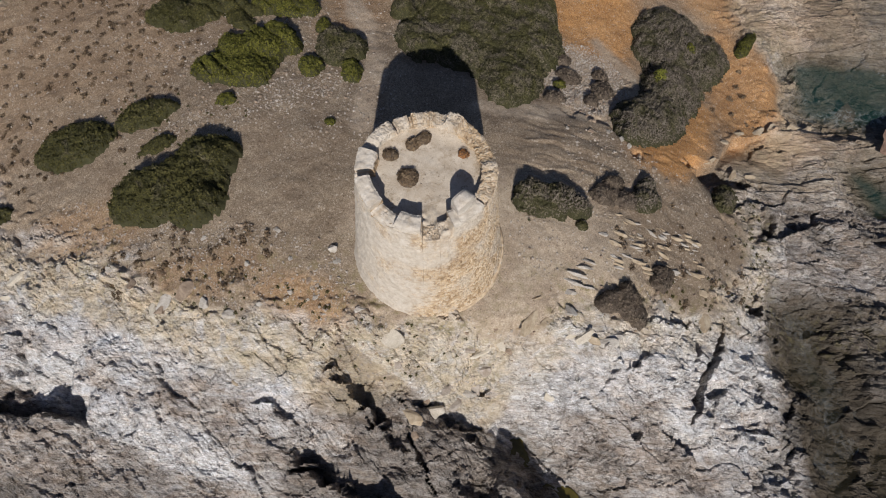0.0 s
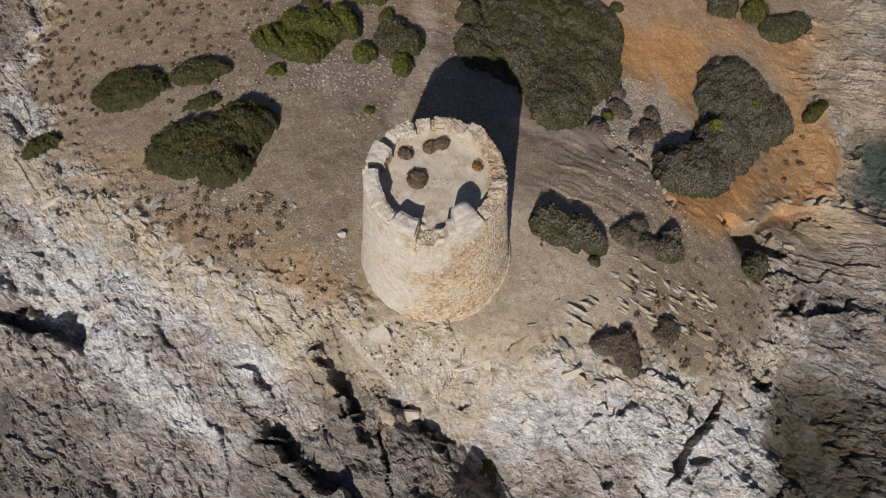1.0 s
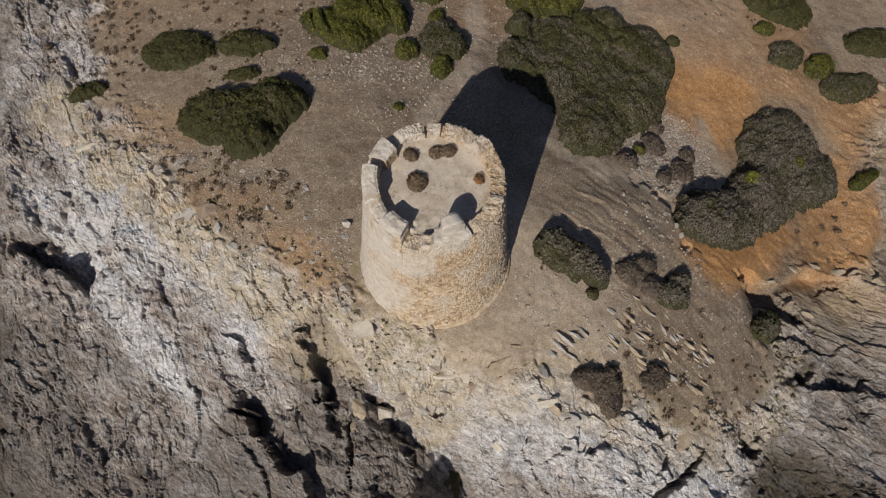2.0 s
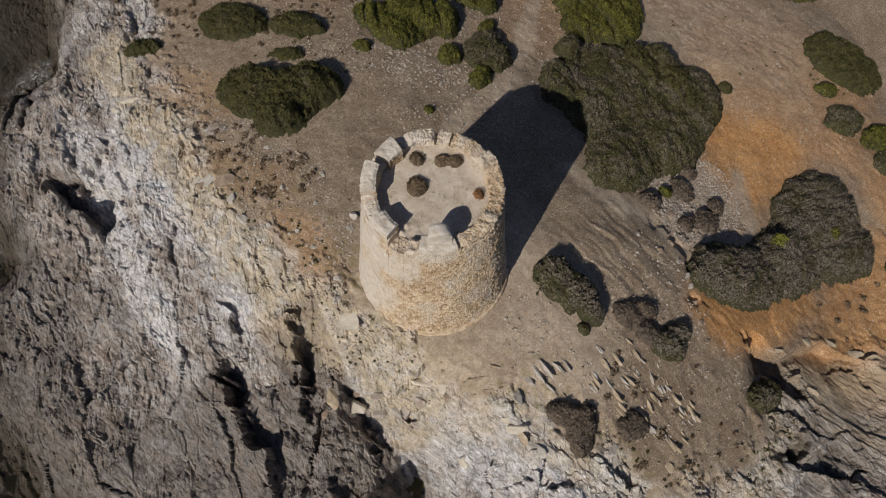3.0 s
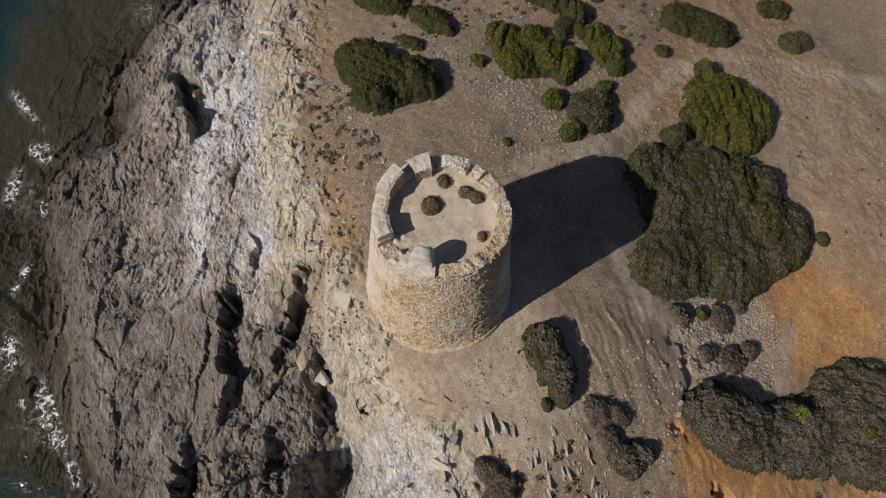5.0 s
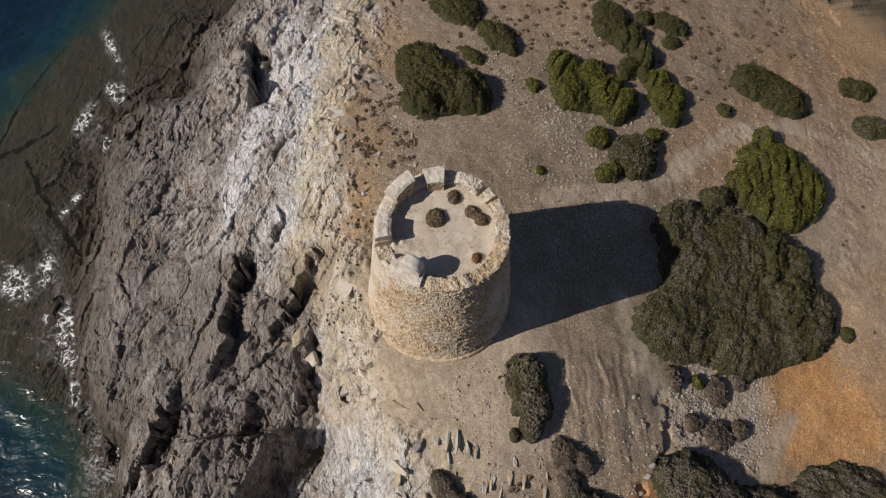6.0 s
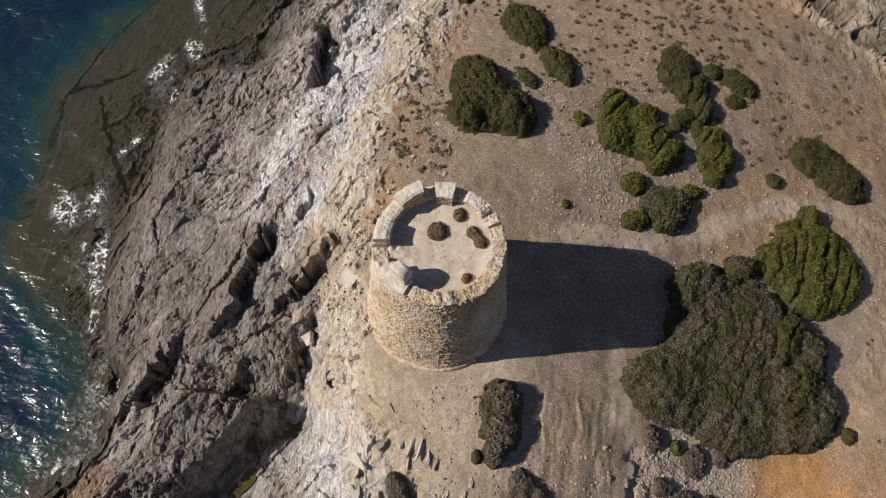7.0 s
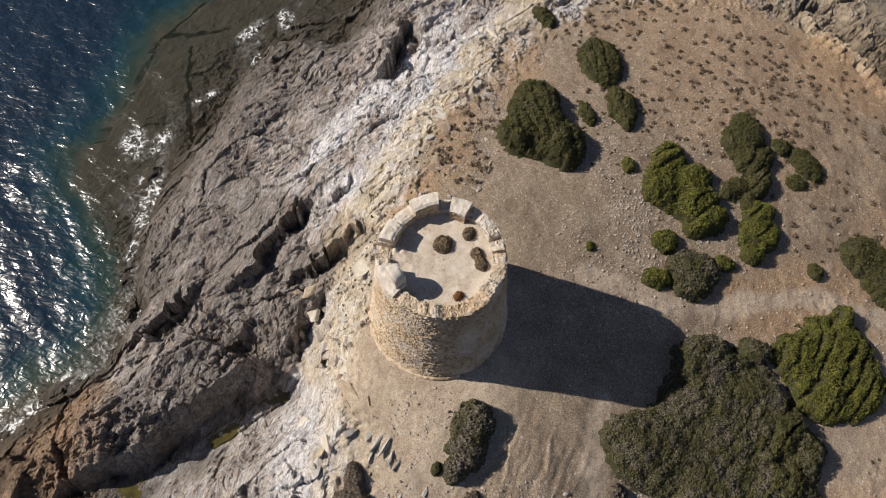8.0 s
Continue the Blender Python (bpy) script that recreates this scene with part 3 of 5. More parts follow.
def leaf_material(name, dark, mid, light, grey=0.0):
    m, t, b = material(name, 0.75, 0.2)
    own = put(t, "NewGeometry").outputs["Random Per Island"]
    c = ramp(t, own, (0.0, dark), (0.5, mid), (1.0, light))
    clump = ramp(t, grain(t, 1.1, 5, 0.65, 0.4), (0.35, (0.66, 0.66, 0.62)), (0.65, (1.25, 1.2, 1.02)))
    c = mix(t, 1.0, c, clump, "MULTIPLY")
    twig = ramp(t, grain(t, 0.55, 6, 0.7, 0.6), (0.62 - 0.25 * grey, (0, 0, 0)), (0.74 - 0.2 * grey, (1, 1, 1)))
    c = mix(t, sums(t, "MULTIPLY", twig, 0.25 + 0.6 * grey), c, mix(t, own, (0.075, 0.06, 0.05), (0.21, 0.18, 0.15)))
    t.links.new(c, b.inputs["Base Color"])
    return m


GROUND = ground_material()
MASONRY = masonry_material()
LIME = mottled("lime_plaster", (0.45, 0.39, 0.32), (0.66, 0.62, 0.57), 1.6, 0.03)


def screed_material():
    """Worn lime screed with earthy stains and a few open joints."""
    m, t, b = material("terrace_screed", 0.94, 0.12)
    c = ramp(t, grain(t, 0.9, 7, 0.65, 0.4), (0.3, (0.42, 0.345, 0.265)), (0.7, (0.62, 0.555, 0.47)))
    stain = ramp(t, grain(t, 0.75, 7, 0.72, 0.8), (0.52, (0, 0, 0)), (0.64, (1, 1, 1)))
    c = mix(t, sums(t, "MULTIPLY", stain, 0.6), c, (0.33, 0.25, 0.165))
    dirt = ramp(t, grain(t, 4.5, 6, 0.8, 0.3), (0.56, (1, 1, 1)), (0.66, (0.5, 0.45, 0.4)))
    c = mix(t, 1.0, c, dirt, "MULTIPLY")
    c = mix(t, 1.0, c, ramp(t, grain(t, 14, 5, 0.7), (0.3, (0.8, 0.8, 0.8)), (0.7, (1.15, 1.15, 1.15))), "MULTIPLY")
    t.links.new(c, b.inputs["Base Color"])
    relief_bump(t, b, mix(t, 0.5, grain(t, 12, 5, 0.7), grain(t, 2, 5, 0.6)), 0.03, 0.8)
    return m


FLOOR = screed_material()
STONE = mottled("pale_stone", (0.29, 0.255, 0.215), (0.53, 0.50, 0.46), 1.8, 0.06)
SCREE = mottled("loose_stone", (0.26, 0.21, 0.165), (0.50, 0.455, 0.41), 1.1, 0.03)
BROWN_STONE = mottled("brown_stone", (0.20, 0.145, 0.105), (0.38, 0.30, 0.23), 1.6, 0.04)
TAN_STONE = mottled("tan_stone", (0.27, 0.20, 0.13), (0.52, 0.44, 0.33), 1.6, 0.05)
RIM_STONE = mottled("rim_stone", (0.33, 0.25, 0.17), (0.58, 0.50, 0.40), 2.5, 0.04)
RED_STONE = mottled("red_stone", (0.16, 0.10, 0.075), (0.34, 0.23, 0.175), 1.2, 0.08)
CREAM_STONE = mottled("cream_stone", (0.48, 0.42, 0.33), (0.66, 0.61, 0.53), 1.5, 0.05)
WOOD = mottled("dry_twig", (0.07, 0.055, 0.043), (0.15, 0.12, 0.095), 4.0, 0.01)
# foliage inside the crown, its shade put into the colour
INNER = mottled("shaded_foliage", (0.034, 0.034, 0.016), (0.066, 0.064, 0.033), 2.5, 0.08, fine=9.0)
DARK_LEAF = leaf_material("dark_leaf", (0.034, 0.034, 0.013), (0.059, 0.058, 0.02), (0.09, 0.084, 0.032), 0.3)
GREY_LEAF = leaf_material("greying_leaf", (0.043, 0.043, 0.017), (0.068, 0.066, 0.028), (0.102, 0.096, 0.049), 0.7)
GREEN_LEAF = leaf_material("bright_leaf", (0.054, 0.058, 0.011), (0.092, 0.095, 0.018), (0.128, 0.126, 0.029))
YELLOW_LEAF = leaf_material("yellow_leaf", (0.09, 0.1, 0.02), (0.16, 0.17, 0.03), (0.22, 0.22, 0.05))
DRY_LEAF = leaf_material("dry_leaf", (0.055, 0.042, 0.036), (0.105, 0.083, 0.072), (0.175, 0.145, 0.125), 0.4)
CUSHION_LEAF = leaf_material("cushion_leaf", (0.095, 0.066, 0.047), (0.15, 0.108, 0.078), (0.22, 0.17, 0.128))
RUST_LEAF = leaf_material("rusty_leaf", (0.14, 0.06, 0.025), (0.25, 0.115, 0.05), (0.33, 0.18, 0.09))
TWIGGY_LEAF = leaf_material("twiggy_leaf", (0.04, 0.04, 0.017), (0.064, 0.062, 0.028), (0.105, 0.097, 0.054), 1.0)
STRAW_LEAF = leaf_material("straw_leaf", (0.13, 0.10, 0.045), (0.22, 0.175, 0.085), (0.32, 0.26, 0.14))


# ---- building helpers ----
def sheet(name, points, faces, mat, smooth_shade=True, parent=None, label=""):
    """A mesh from arrays: points n x 3, faces m x 3 or m x 4."""
    points, faces = np.asarray(points, np.float32), np.asarray(faces, np.int32)
    me = bpy.data.meshes.new(name)
    me.vertices.add(len(points))
    me.vertices.foreach_set("co", points.ravel())
    k = faces.shape[1]
    me.loops.add(faces.size)
    me.loops.foreach_set("vertex_index", faces.ravel())
    me.polygons.add(len(faces))
    me.polygons.foreach_set("loop_start", np.arange(0, faces.size, k, dtype=np.int32))
    me.polygons.foreach_set("use_smooth", np.full(len(faces), smooth_shade))
    me.update(calc_edges=True)
    me.materials.append(mat)
    ob = new(name, me)
    if parent:
        ob.parent = parent
    if label:
        ob["label"] = label
    return ob


def paint(ob, name, r, g, b):
    """A zone attribute of the mesh: three masks from 0 to 1."""
    a = ob.data.attributes.new(name, "FLOAT_COLOR", "POINT")
    a.data.foreach_set("color", np.stack([np.clip(c, 0, 1) for c in (r, g, b)] + [np.ones(len(r))], -1).astype(np.float32).ravel())


def lattice(n, m, closed=False):
    """Quads of a net of n rows and m columns; closed: the last row meets the first."""
    i, j = np.meshgrid(np.arange(n if closed else n - 1), np.arange(m - 1), indexing="ij")
    k = (i + 1) % n
    return np.stack([i * m + j, k * m + j, k * m + j + 1, i * m + j + 1], -1).reshape(-1, 4)


def part(name, bm, mat, parent=None, label="", shade=False):
    me = bpy.data.meshes.new(name)
    bm.to_mesh(me)
    bm.free()
    me.materials.append(mat)
    for p in me.polygons:
        p.use_smooth = shade
    ob = new(name, me)
    if parent:
        ob.parent = parent
    if label:
        ob["label"] = label
    return ob


# ---- the ground ----
def axis(a, b, step, far, count=26):
    """Even steps from a to b, then ever longer ones out to far on both sides."""
    inner = np.arange(a, b + step / 2, step)
    out = (np.linspace(0, 1, count + 1)[1:] ** 2.6) * (far - (b - a) / 2) + np.arange(1, count + 1) * step
    return np.r_[(a - out)[::-1], inner, inner[-1] + out]


def build_ground():
    xs, ys = axis(-68, 50, 0.14, 900), axis(-46, 58, 0.14, 900)
    gx, gy = np.meshgrid(xs, ys)
    x, y = gx.ravel(), gy.ravel()
    base, bare, shore, soil = relief(x, y)
    z = rough(x, y, base, bare, shore, soil)
    ob = sheet("ground", np.stack([x, y, z], -1), lattice(len(ys), len(xs))[:, ::-1], GROUND, False)
    corner = lattice(len(ys), len(xs))[:, 0]
    ob.data.polygons.foreach_set("use_smooth", bare[corner] < 0.4)
    n1, n2 = fbm(x / 3, y / 3, 4, 201), fbm(x / 9, y / 9, 3, 203)
    orange = 0.0
    for cx, cy, rx, ry, turn, much in ((24, 17, 9, 4.5, 60, 1.0), (34, 25, 6, 9, 15, 0.8), (17, 31, 6, 8, -20, 0.95), (16, 42, 13, 11, 0, 0.62), (34, 40, 8, 6, 0, 0.6), (41, 37, 9, 5, 0, 0.5),
                                       (-20, -3, 8, 2.4, 10, 0.22), (-9, -5, 5, 2.2, -10, 0.36), (-30, 2, 7, 3, 10, 0.22), (-11, 36, 5, 14, 10, 0.3), (-38, 26, 22, 14, 30, 0.15), (-7, 47, 22, 9, 0, 0.34), (-46, 43, 9, 12, 30, 0.3), (-26, 60, 14, 8, -40, 0.4), (19, -34.5, 9, 5.5, -40, 0.9), (37, 19.5, 9, 4, 10, 0.6)):
        orange = np.maximum(orange, much * smooth(1.25, 0.55, ellipse(x, y, cx, cy, rx, ry, turn) + 0.3 * n1))
    wet_dark = smooth(4.2, 0.5, z - SEA - 2.0 * n1)
    wet_dark = np.maximum(wet_dark, 0.5 * smooth(8.5, 2.5, shore + 2.5 * n1) * smooth(6, 0, x))
    wet_dark = wet_dark * (1 - 0.6 * smooth(33.6, 35.5, x) * smooth(0, 3, y))
    # darker, smoother strip of rock beyond x = 35 in the south
    wet_dark = np.maximum(wet_dark, 0.55 * smooth(34.5, 35.0, x + 1.2 * n1) * smooth(1, -2, y + 1.5 * n1))
    paint(ob, "zone_a", bare, orange, wet_dark)
    # paler rock near the brow and in the south-east, darker towards the sea
    d_brow = np.maximum(-soil, 0)
    pale = 0.70 - 0.021 * d_brow * (x < 6) - 0.2 * smooth(-17, -27, y) + 0.25 * n2 + 0.2 * n1
    for cx, cy, rx, ry, turn, much in ((14, -8, 5, 3.6, 10, 0.5), (-24, -14, 14, 2.0, -20, 0.55), (-34, -8, 9, 4.5, 5, 0.5), (-18, -8, 8, 3, -10, 0.3), (23, -7, 6, 4, 0, 0.2), (-13, -9.5, 6, 2.4, -5, 0.3), (20, -16, 9, 5, -30, -0.3),
                                       (37, 20.8, 8, 1.5, 12, 0.6), (36, 12, 7, 7, 0, -0.15)):
        pale = pale + much * smooth(1.2, 0.5, ellipse(x, y, cx, cy, rx, ry, turn) + 0.3 * n1)
    rib = line_distance(x, y, [(-6, -20), (2, -20), (8, -24.5), (15, -31), (22, -37)])[0]
    pale = pale - 0.42 * smooth(7, 2, rib + 2 * n1)
    # south bank of the trench: browner rock, with its shade painted in
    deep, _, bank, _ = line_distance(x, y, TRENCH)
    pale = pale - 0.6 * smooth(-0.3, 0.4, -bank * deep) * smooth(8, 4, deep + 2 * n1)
    # darker rock beyond x = 35, most so in the south
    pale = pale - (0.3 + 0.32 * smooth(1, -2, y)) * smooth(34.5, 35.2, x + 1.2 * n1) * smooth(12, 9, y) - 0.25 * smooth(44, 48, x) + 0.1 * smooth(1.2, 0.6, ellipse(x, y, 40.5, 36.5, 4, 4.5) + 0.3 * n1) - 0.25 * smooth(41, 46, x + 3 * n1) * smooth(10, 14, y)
    pale = pale - 0.5 * smooth(41, 46, x + 2 * n1) * smooth(28, 32, y)
    # the term west of x = -47.5 paints the cliff's shade and damp
    pale = pale - 0.3 * smooth(26, 32, y) * smooth(-10, -18, x) - 0.25 * smooth(1.2, 0.6, ellipse(x, y, 19, -34.5, 8, 5, -40)) - 0.05 * smooth(34, 38, x) * smooth(28, 32, y) - 0.45 * smooth(-47.5, -50.5, x + 2 * n1) * smooth(10, 15, y) - 0.12 * smooth(-24, -34, y) - 0.2 * smooth(5, 2, np.abs(shore))
    path = line_distance(x, y, [(-6.6, 12), (-6.2, 20), (-7.2, 24.6), (-8.9, 28.4), (-11.4, 34.4), (-11.4, 42.4), (-8.3, 48.6), (-4.2, 55), (2, 64)])[0]
    path = np.minimum(path, line_distance(x, y, [(4.0, 15.4), (6.6, 14.9), (9.8, 15.1), (12.3, 15.6), (15.2, 15.7), (17.8, 16.6), (20.0, 20.4), (19.6, 24.4), (16.8, 27.6)])[0])
    trod = np.maximum(0.8 * smooth(1.5, 0.5, path + 0.8 * n1), 0.9 * smooth(14.5, 8, np.hypot(x - 5, (y + 0.5) * 1.3) + 2.5 * n1))
    trod = np.maximum(trod, 1.0 * smooth(1.15, 0.6, ellipse(x, y, 14.5, 21.5, 4.8, 5.6) + 0.25 * n1))
    trod = np.maximum(trod, 0.5 * smooth(1.2, 0.5, ellipse(x, y, 4, 45, 20, 11) + 0.3 * n1))
    green = 0.6 * smooth(6, 1, np.abs(soil)) * smooth(-0.2, 0.4, n2) + 0.5 * smooth(-28, -20, x) * smooth(-8, -2, y) * smooth(2, -3, y)
    green = np.maximum(green, 0.8 * smooth(3, 0, line_distance(x, y, [(33, -1), (31, 5), (33, 9)])[0]))
    brow_line = line_distance(x, y, [(-44, 1.5), (-41, 0), (-31, -2.6), (-22.5, -5.2), (-15.5, -6.8), (-10, -8.6), (-6.5, -9.2), (-2, -8.6), (4, -9)])[0]
    crusted = 1.0 * smooth(3.6, 1.9, brow_line + 1.8 * n1) + 0.6 * smooth(5, 1, d_brow + 2.5 * n1) * smooth(3, 9, x) + 0.5 * smooth(30, 35, x) * smooth(10, 14, y)
    crusted = crusted + 0.9 * smooth(26, 32, y) * smooth(-10, -18, x)
    pale = pale + 0.12 * crusted * (x < 6)
    su, sv = x * ALONG[0] + y * ALONG[1], -x * ALONG[1] + y * ALONG[0]
    pale = pale + 0.3 * fbm(su / 9, sv / 1.6, 5, 211, 0.6)
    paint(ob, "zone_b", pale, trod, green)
    paint(ob, "zone_c", np.clip(crusted, 0, 1), 0 * x, 0 * x)
    return tagged(ob, "stony grey-brown headland with pale layered rock and ochre earth", "ground", kind="structure")


build_ground()


# ---- sea ----
def water_material():
    m, t, b = material("sea_water", 0.06, 0.8)
    b.inputs["IOR"].default_value = 1.33
    z = zone(t, "zone_a")
    deep, foam, shallow = z[0], z[1], z[2]
    c = ramp(t, deep, (0.0, (0.03, 0.026, 0.014)), (0.15, (0.022, 0.027, 0.015)), (0.4, (0.006, 0.034, 0.029)), (0.75, (0.003, 0.028, 0.042)), (1.0, (0.002, 0.014, 0.03)))
    lace = ramp(t, grain(t, 1.1, 8, 0.68, 2.0), (0.45, (0, 0, 0)), (0.62, (1, 1, 1)))
    froth = put(t, "Clamp", Value=sums(t, "MAXIMUM", sums(t, "MULTIPLY", lace, foam), sums(t, "MULTIPLY", sums(t, "SUBTRACT", foam, 0.62), sums(t, "MULTIPLY", lace, 3.4)))).outputs[0]
    t.links.new(mix(t, froth, c, (0.8, 0.82, 0.82)), b.inputs["Base Color"])
    rough_ = put(t, "MapRange", Value=froth)
    rough_.inputs[3].default_value, rough_.inputs[4].default_value = 0.24, 0.7
    t.links.new(rough_.outputs[0], b.inputs["Roughness"])
    cover = ramp(t, deep, (0.0, (0.36, 0.36, 0.36)), (0.35, (0.76, 0.76, 0.76)), (0.7, (0.97, 0.97, 0.97)))
    t.links.new(sums(t, "MAXIMUM", froth, cover), b.inputs["Alpha"])
    relief_bump(t, b, grain(t, 1.15, 2, 0.5, 0.4, (1.0, 0.6, 1.0), 34), 0.2, 1.0)
    return m


WATER = water_material()


def build_sea():
    xs, ys = axis(-75, 60, 0.35, 3000, 30), axis(-75, 70, 0.35, 3000, 30)
    gx, gy = np.meshgrid(xs, ys)
    x, y = gx.ravel(), gy.ravel()
    shore = shore_distance(x + 1.1 * fbm(x / 4, y / 4, 4, 3), y + 1.1 * fbm(x / 4, y / 4, 4, 9))
    off = np.maximum(-shore, 0)
    a, c = 0.83 * x - 0.55 * y, 0.55 * x + 0.83 * y
    swell = 0.20 * fbm(a / 3.4, c / 7, 2, 301) + 0.14 * fbm(a / 1.6, c / 3.2, 2, 305)
    z = SEA + swell * smooth(1, 7, off) * smooth(90, 40, np.maximum(np.abs(x), np.abs(y)))
    ob = sheet("water", np.stack([x, y, z], -1), lattice(len(ys), len(xs))[:, ::-1], WATER)
    n = fbm(x / 3.5, y / 3.5, 4, 311)
    deep = smooth(0, np.where(y > 8, 2.0, 7), off + 4 * n * smooth(0, 6, off)) * np.where(y > 8, 0.38, 1.0)
    beyond = -shelf_distance(x + 1.1 * fbm(x / 4, y / 4, 4, 3), y + 1.1 * fbm(x / 4, y / 4, 4, 9))
    deep = np.where((x < 14) & (y < 8), 0.12 * smooth(0, 6, off) + 0.88 * smooth(-2.5, 9, beyond + 2.5 * n), deep)
    foam = smooth(3.6, 0.4, off + 3.2 * n) * smooth(-0.1, 0.3, fbm(x / 5, y / 5, 3, 313) + 0.1) * np.where(x < 25, 0.7, 0.25)
    for cx, cy, rx, ry, turn in ((-16.9, -42.3, 2.2, 1.2, 30), (-12, -38, 1.6, 1.0, 60), (-8, -37.4, 2.4, 1.0, 20), (14.6, -37.6, 3, 1.0, -35), (-36.6, -34.5, 2.4, 0.9, -30), (-18.2, -39.2, 2.2, 0.8, -10), (-10.8, -37.2, 3.4, 0.9, -5), (-47.2, -30.6, 3.6, 0.9, 15), (-3.6, -36.6, 1.8, 0.7, 0), (-39.6, -30.2, 2.0, 1.0, 30),
                                 (-25.6, -36, 2.4, 0.8, -40), (2.6, -32.8, 2.0, 0.8, 20), (17, -39.4, 3.6, 1.6, -30), (12.4, -36.6, 2.6, 0.9, 30), (-31.6, -31.6, 2.0, 0.7, 10)):
        foam = np.maximum(foam, 1.6 * smooth(1.3, 0.3, ellipse(x, y, cx, cy, rx, ry, turn) + 0.7 * n))
    paint(ob, "zone_a", deep, foam, smooth(5, 0, off))
    ob.visible_shadow = False
    return tagged(ob, "deep blue-green sea with wind ripples and thin foam at the rocks", "sea", kind="structure")


build_sea()


def stone_mesh(seed, levels=2, flat=0.7):
    """An angular broken stone about 1 m across."""
    rng = np.random.default_rng(seed)
    bm = bmesh.new()
    bmesh.ops.create_icosphere(bm, subdivisions=levels, radius=0.5)
    planes = [(v / np.linalg.norm(v), rng.uniform(0.17, 0.36)) for v in rng.normal(size=(14, 3))]
    for v in bm.verts:
        p = np.array(v.co)
        for normal, far in planes:
            over = p @ normal - far
            if over > 0:
                p = p - normal * over
        p = p * (1 + 0.12 * noise.noise(Vector(p * 4 + seed)) + 0.06 * noise.noise(Vector(p * 11 + seed)))
        v.co = p * (1.15, 0.9, flat)
    me = bpy.data.meshes.new("stone")
    bm.to_mesh(me)
    bm.free()
    return me


# ---- the tower ----
TOP_X, TOP_Y, TOP_Z, R_BASE, R_TOP, R_IN = 0.06, 0.25, 11.5, 5.72, 4.46, 3.62
FLOOR_Z = 11.0


def axis_at(z):
    f = np.clip(z / TOP_Z, -0.2, 1.0)
    return TOP_X * f, TOP_Y * f, R_BASE + (R_TOP - R_BASE) * f


def turned(a, b, x):
    """How far x lies within the arc from a to b degrees: plus inside, in degrees."""
    mid, half = (a + b) / 2, (b - a) / 2
    return half - np.abs((x - mid + 180) % 360 - 180)


def rim_height(deg):
    """Top of the ragged parapet round the terrace."""
    z = 11.55 + 0.12 * fbm(deg / 13.0, deg * 0 + 0.5, 2, 401)
    for a, b, top, soft in ((-38, 12, 11.95, 5), (58, 74, 12.15, 3), (-136, -90, 11.8, 3), (-162, -134, 11.9, 1.5), (-66, -34, 12.0, 2), (126, 150, 11.75, 2)):
        z = np.maximum(z, z + (top - z) * smooth(-soft, soft, turned(a, b, deg)))
    for a, b, top in ((-90, -76, 11.2), (106, 109, 11.25), (121, 125, 11.2), (-174, -163, 11.5)):
        z = np.where(turned(a, b, deg) > 0, np.minimum(z, top + 0.06 * fbm(deg, deg * 0, 2, 407)), z)
    return z


def stonework(s, z, seed, wrap):
    """Relief, stone number and joint of rubble masonry over arc metres s and height z."""
    f1, f2, own = cells(s / 0.19 + 0.7 * fbm(s / 0.4, z / 0.4, 2, seed + 3), z / 0.165 + 0.8 * fbm(s / 0.5, z / 0.5, 2, seed + 5), seed, wrap)
    gap = f2 - f1
    return 0.05 * smooth(0.0, 0.28, gap) + 0.08 * (own - 0.5), own, smooth(0.22, 0.04, gap)


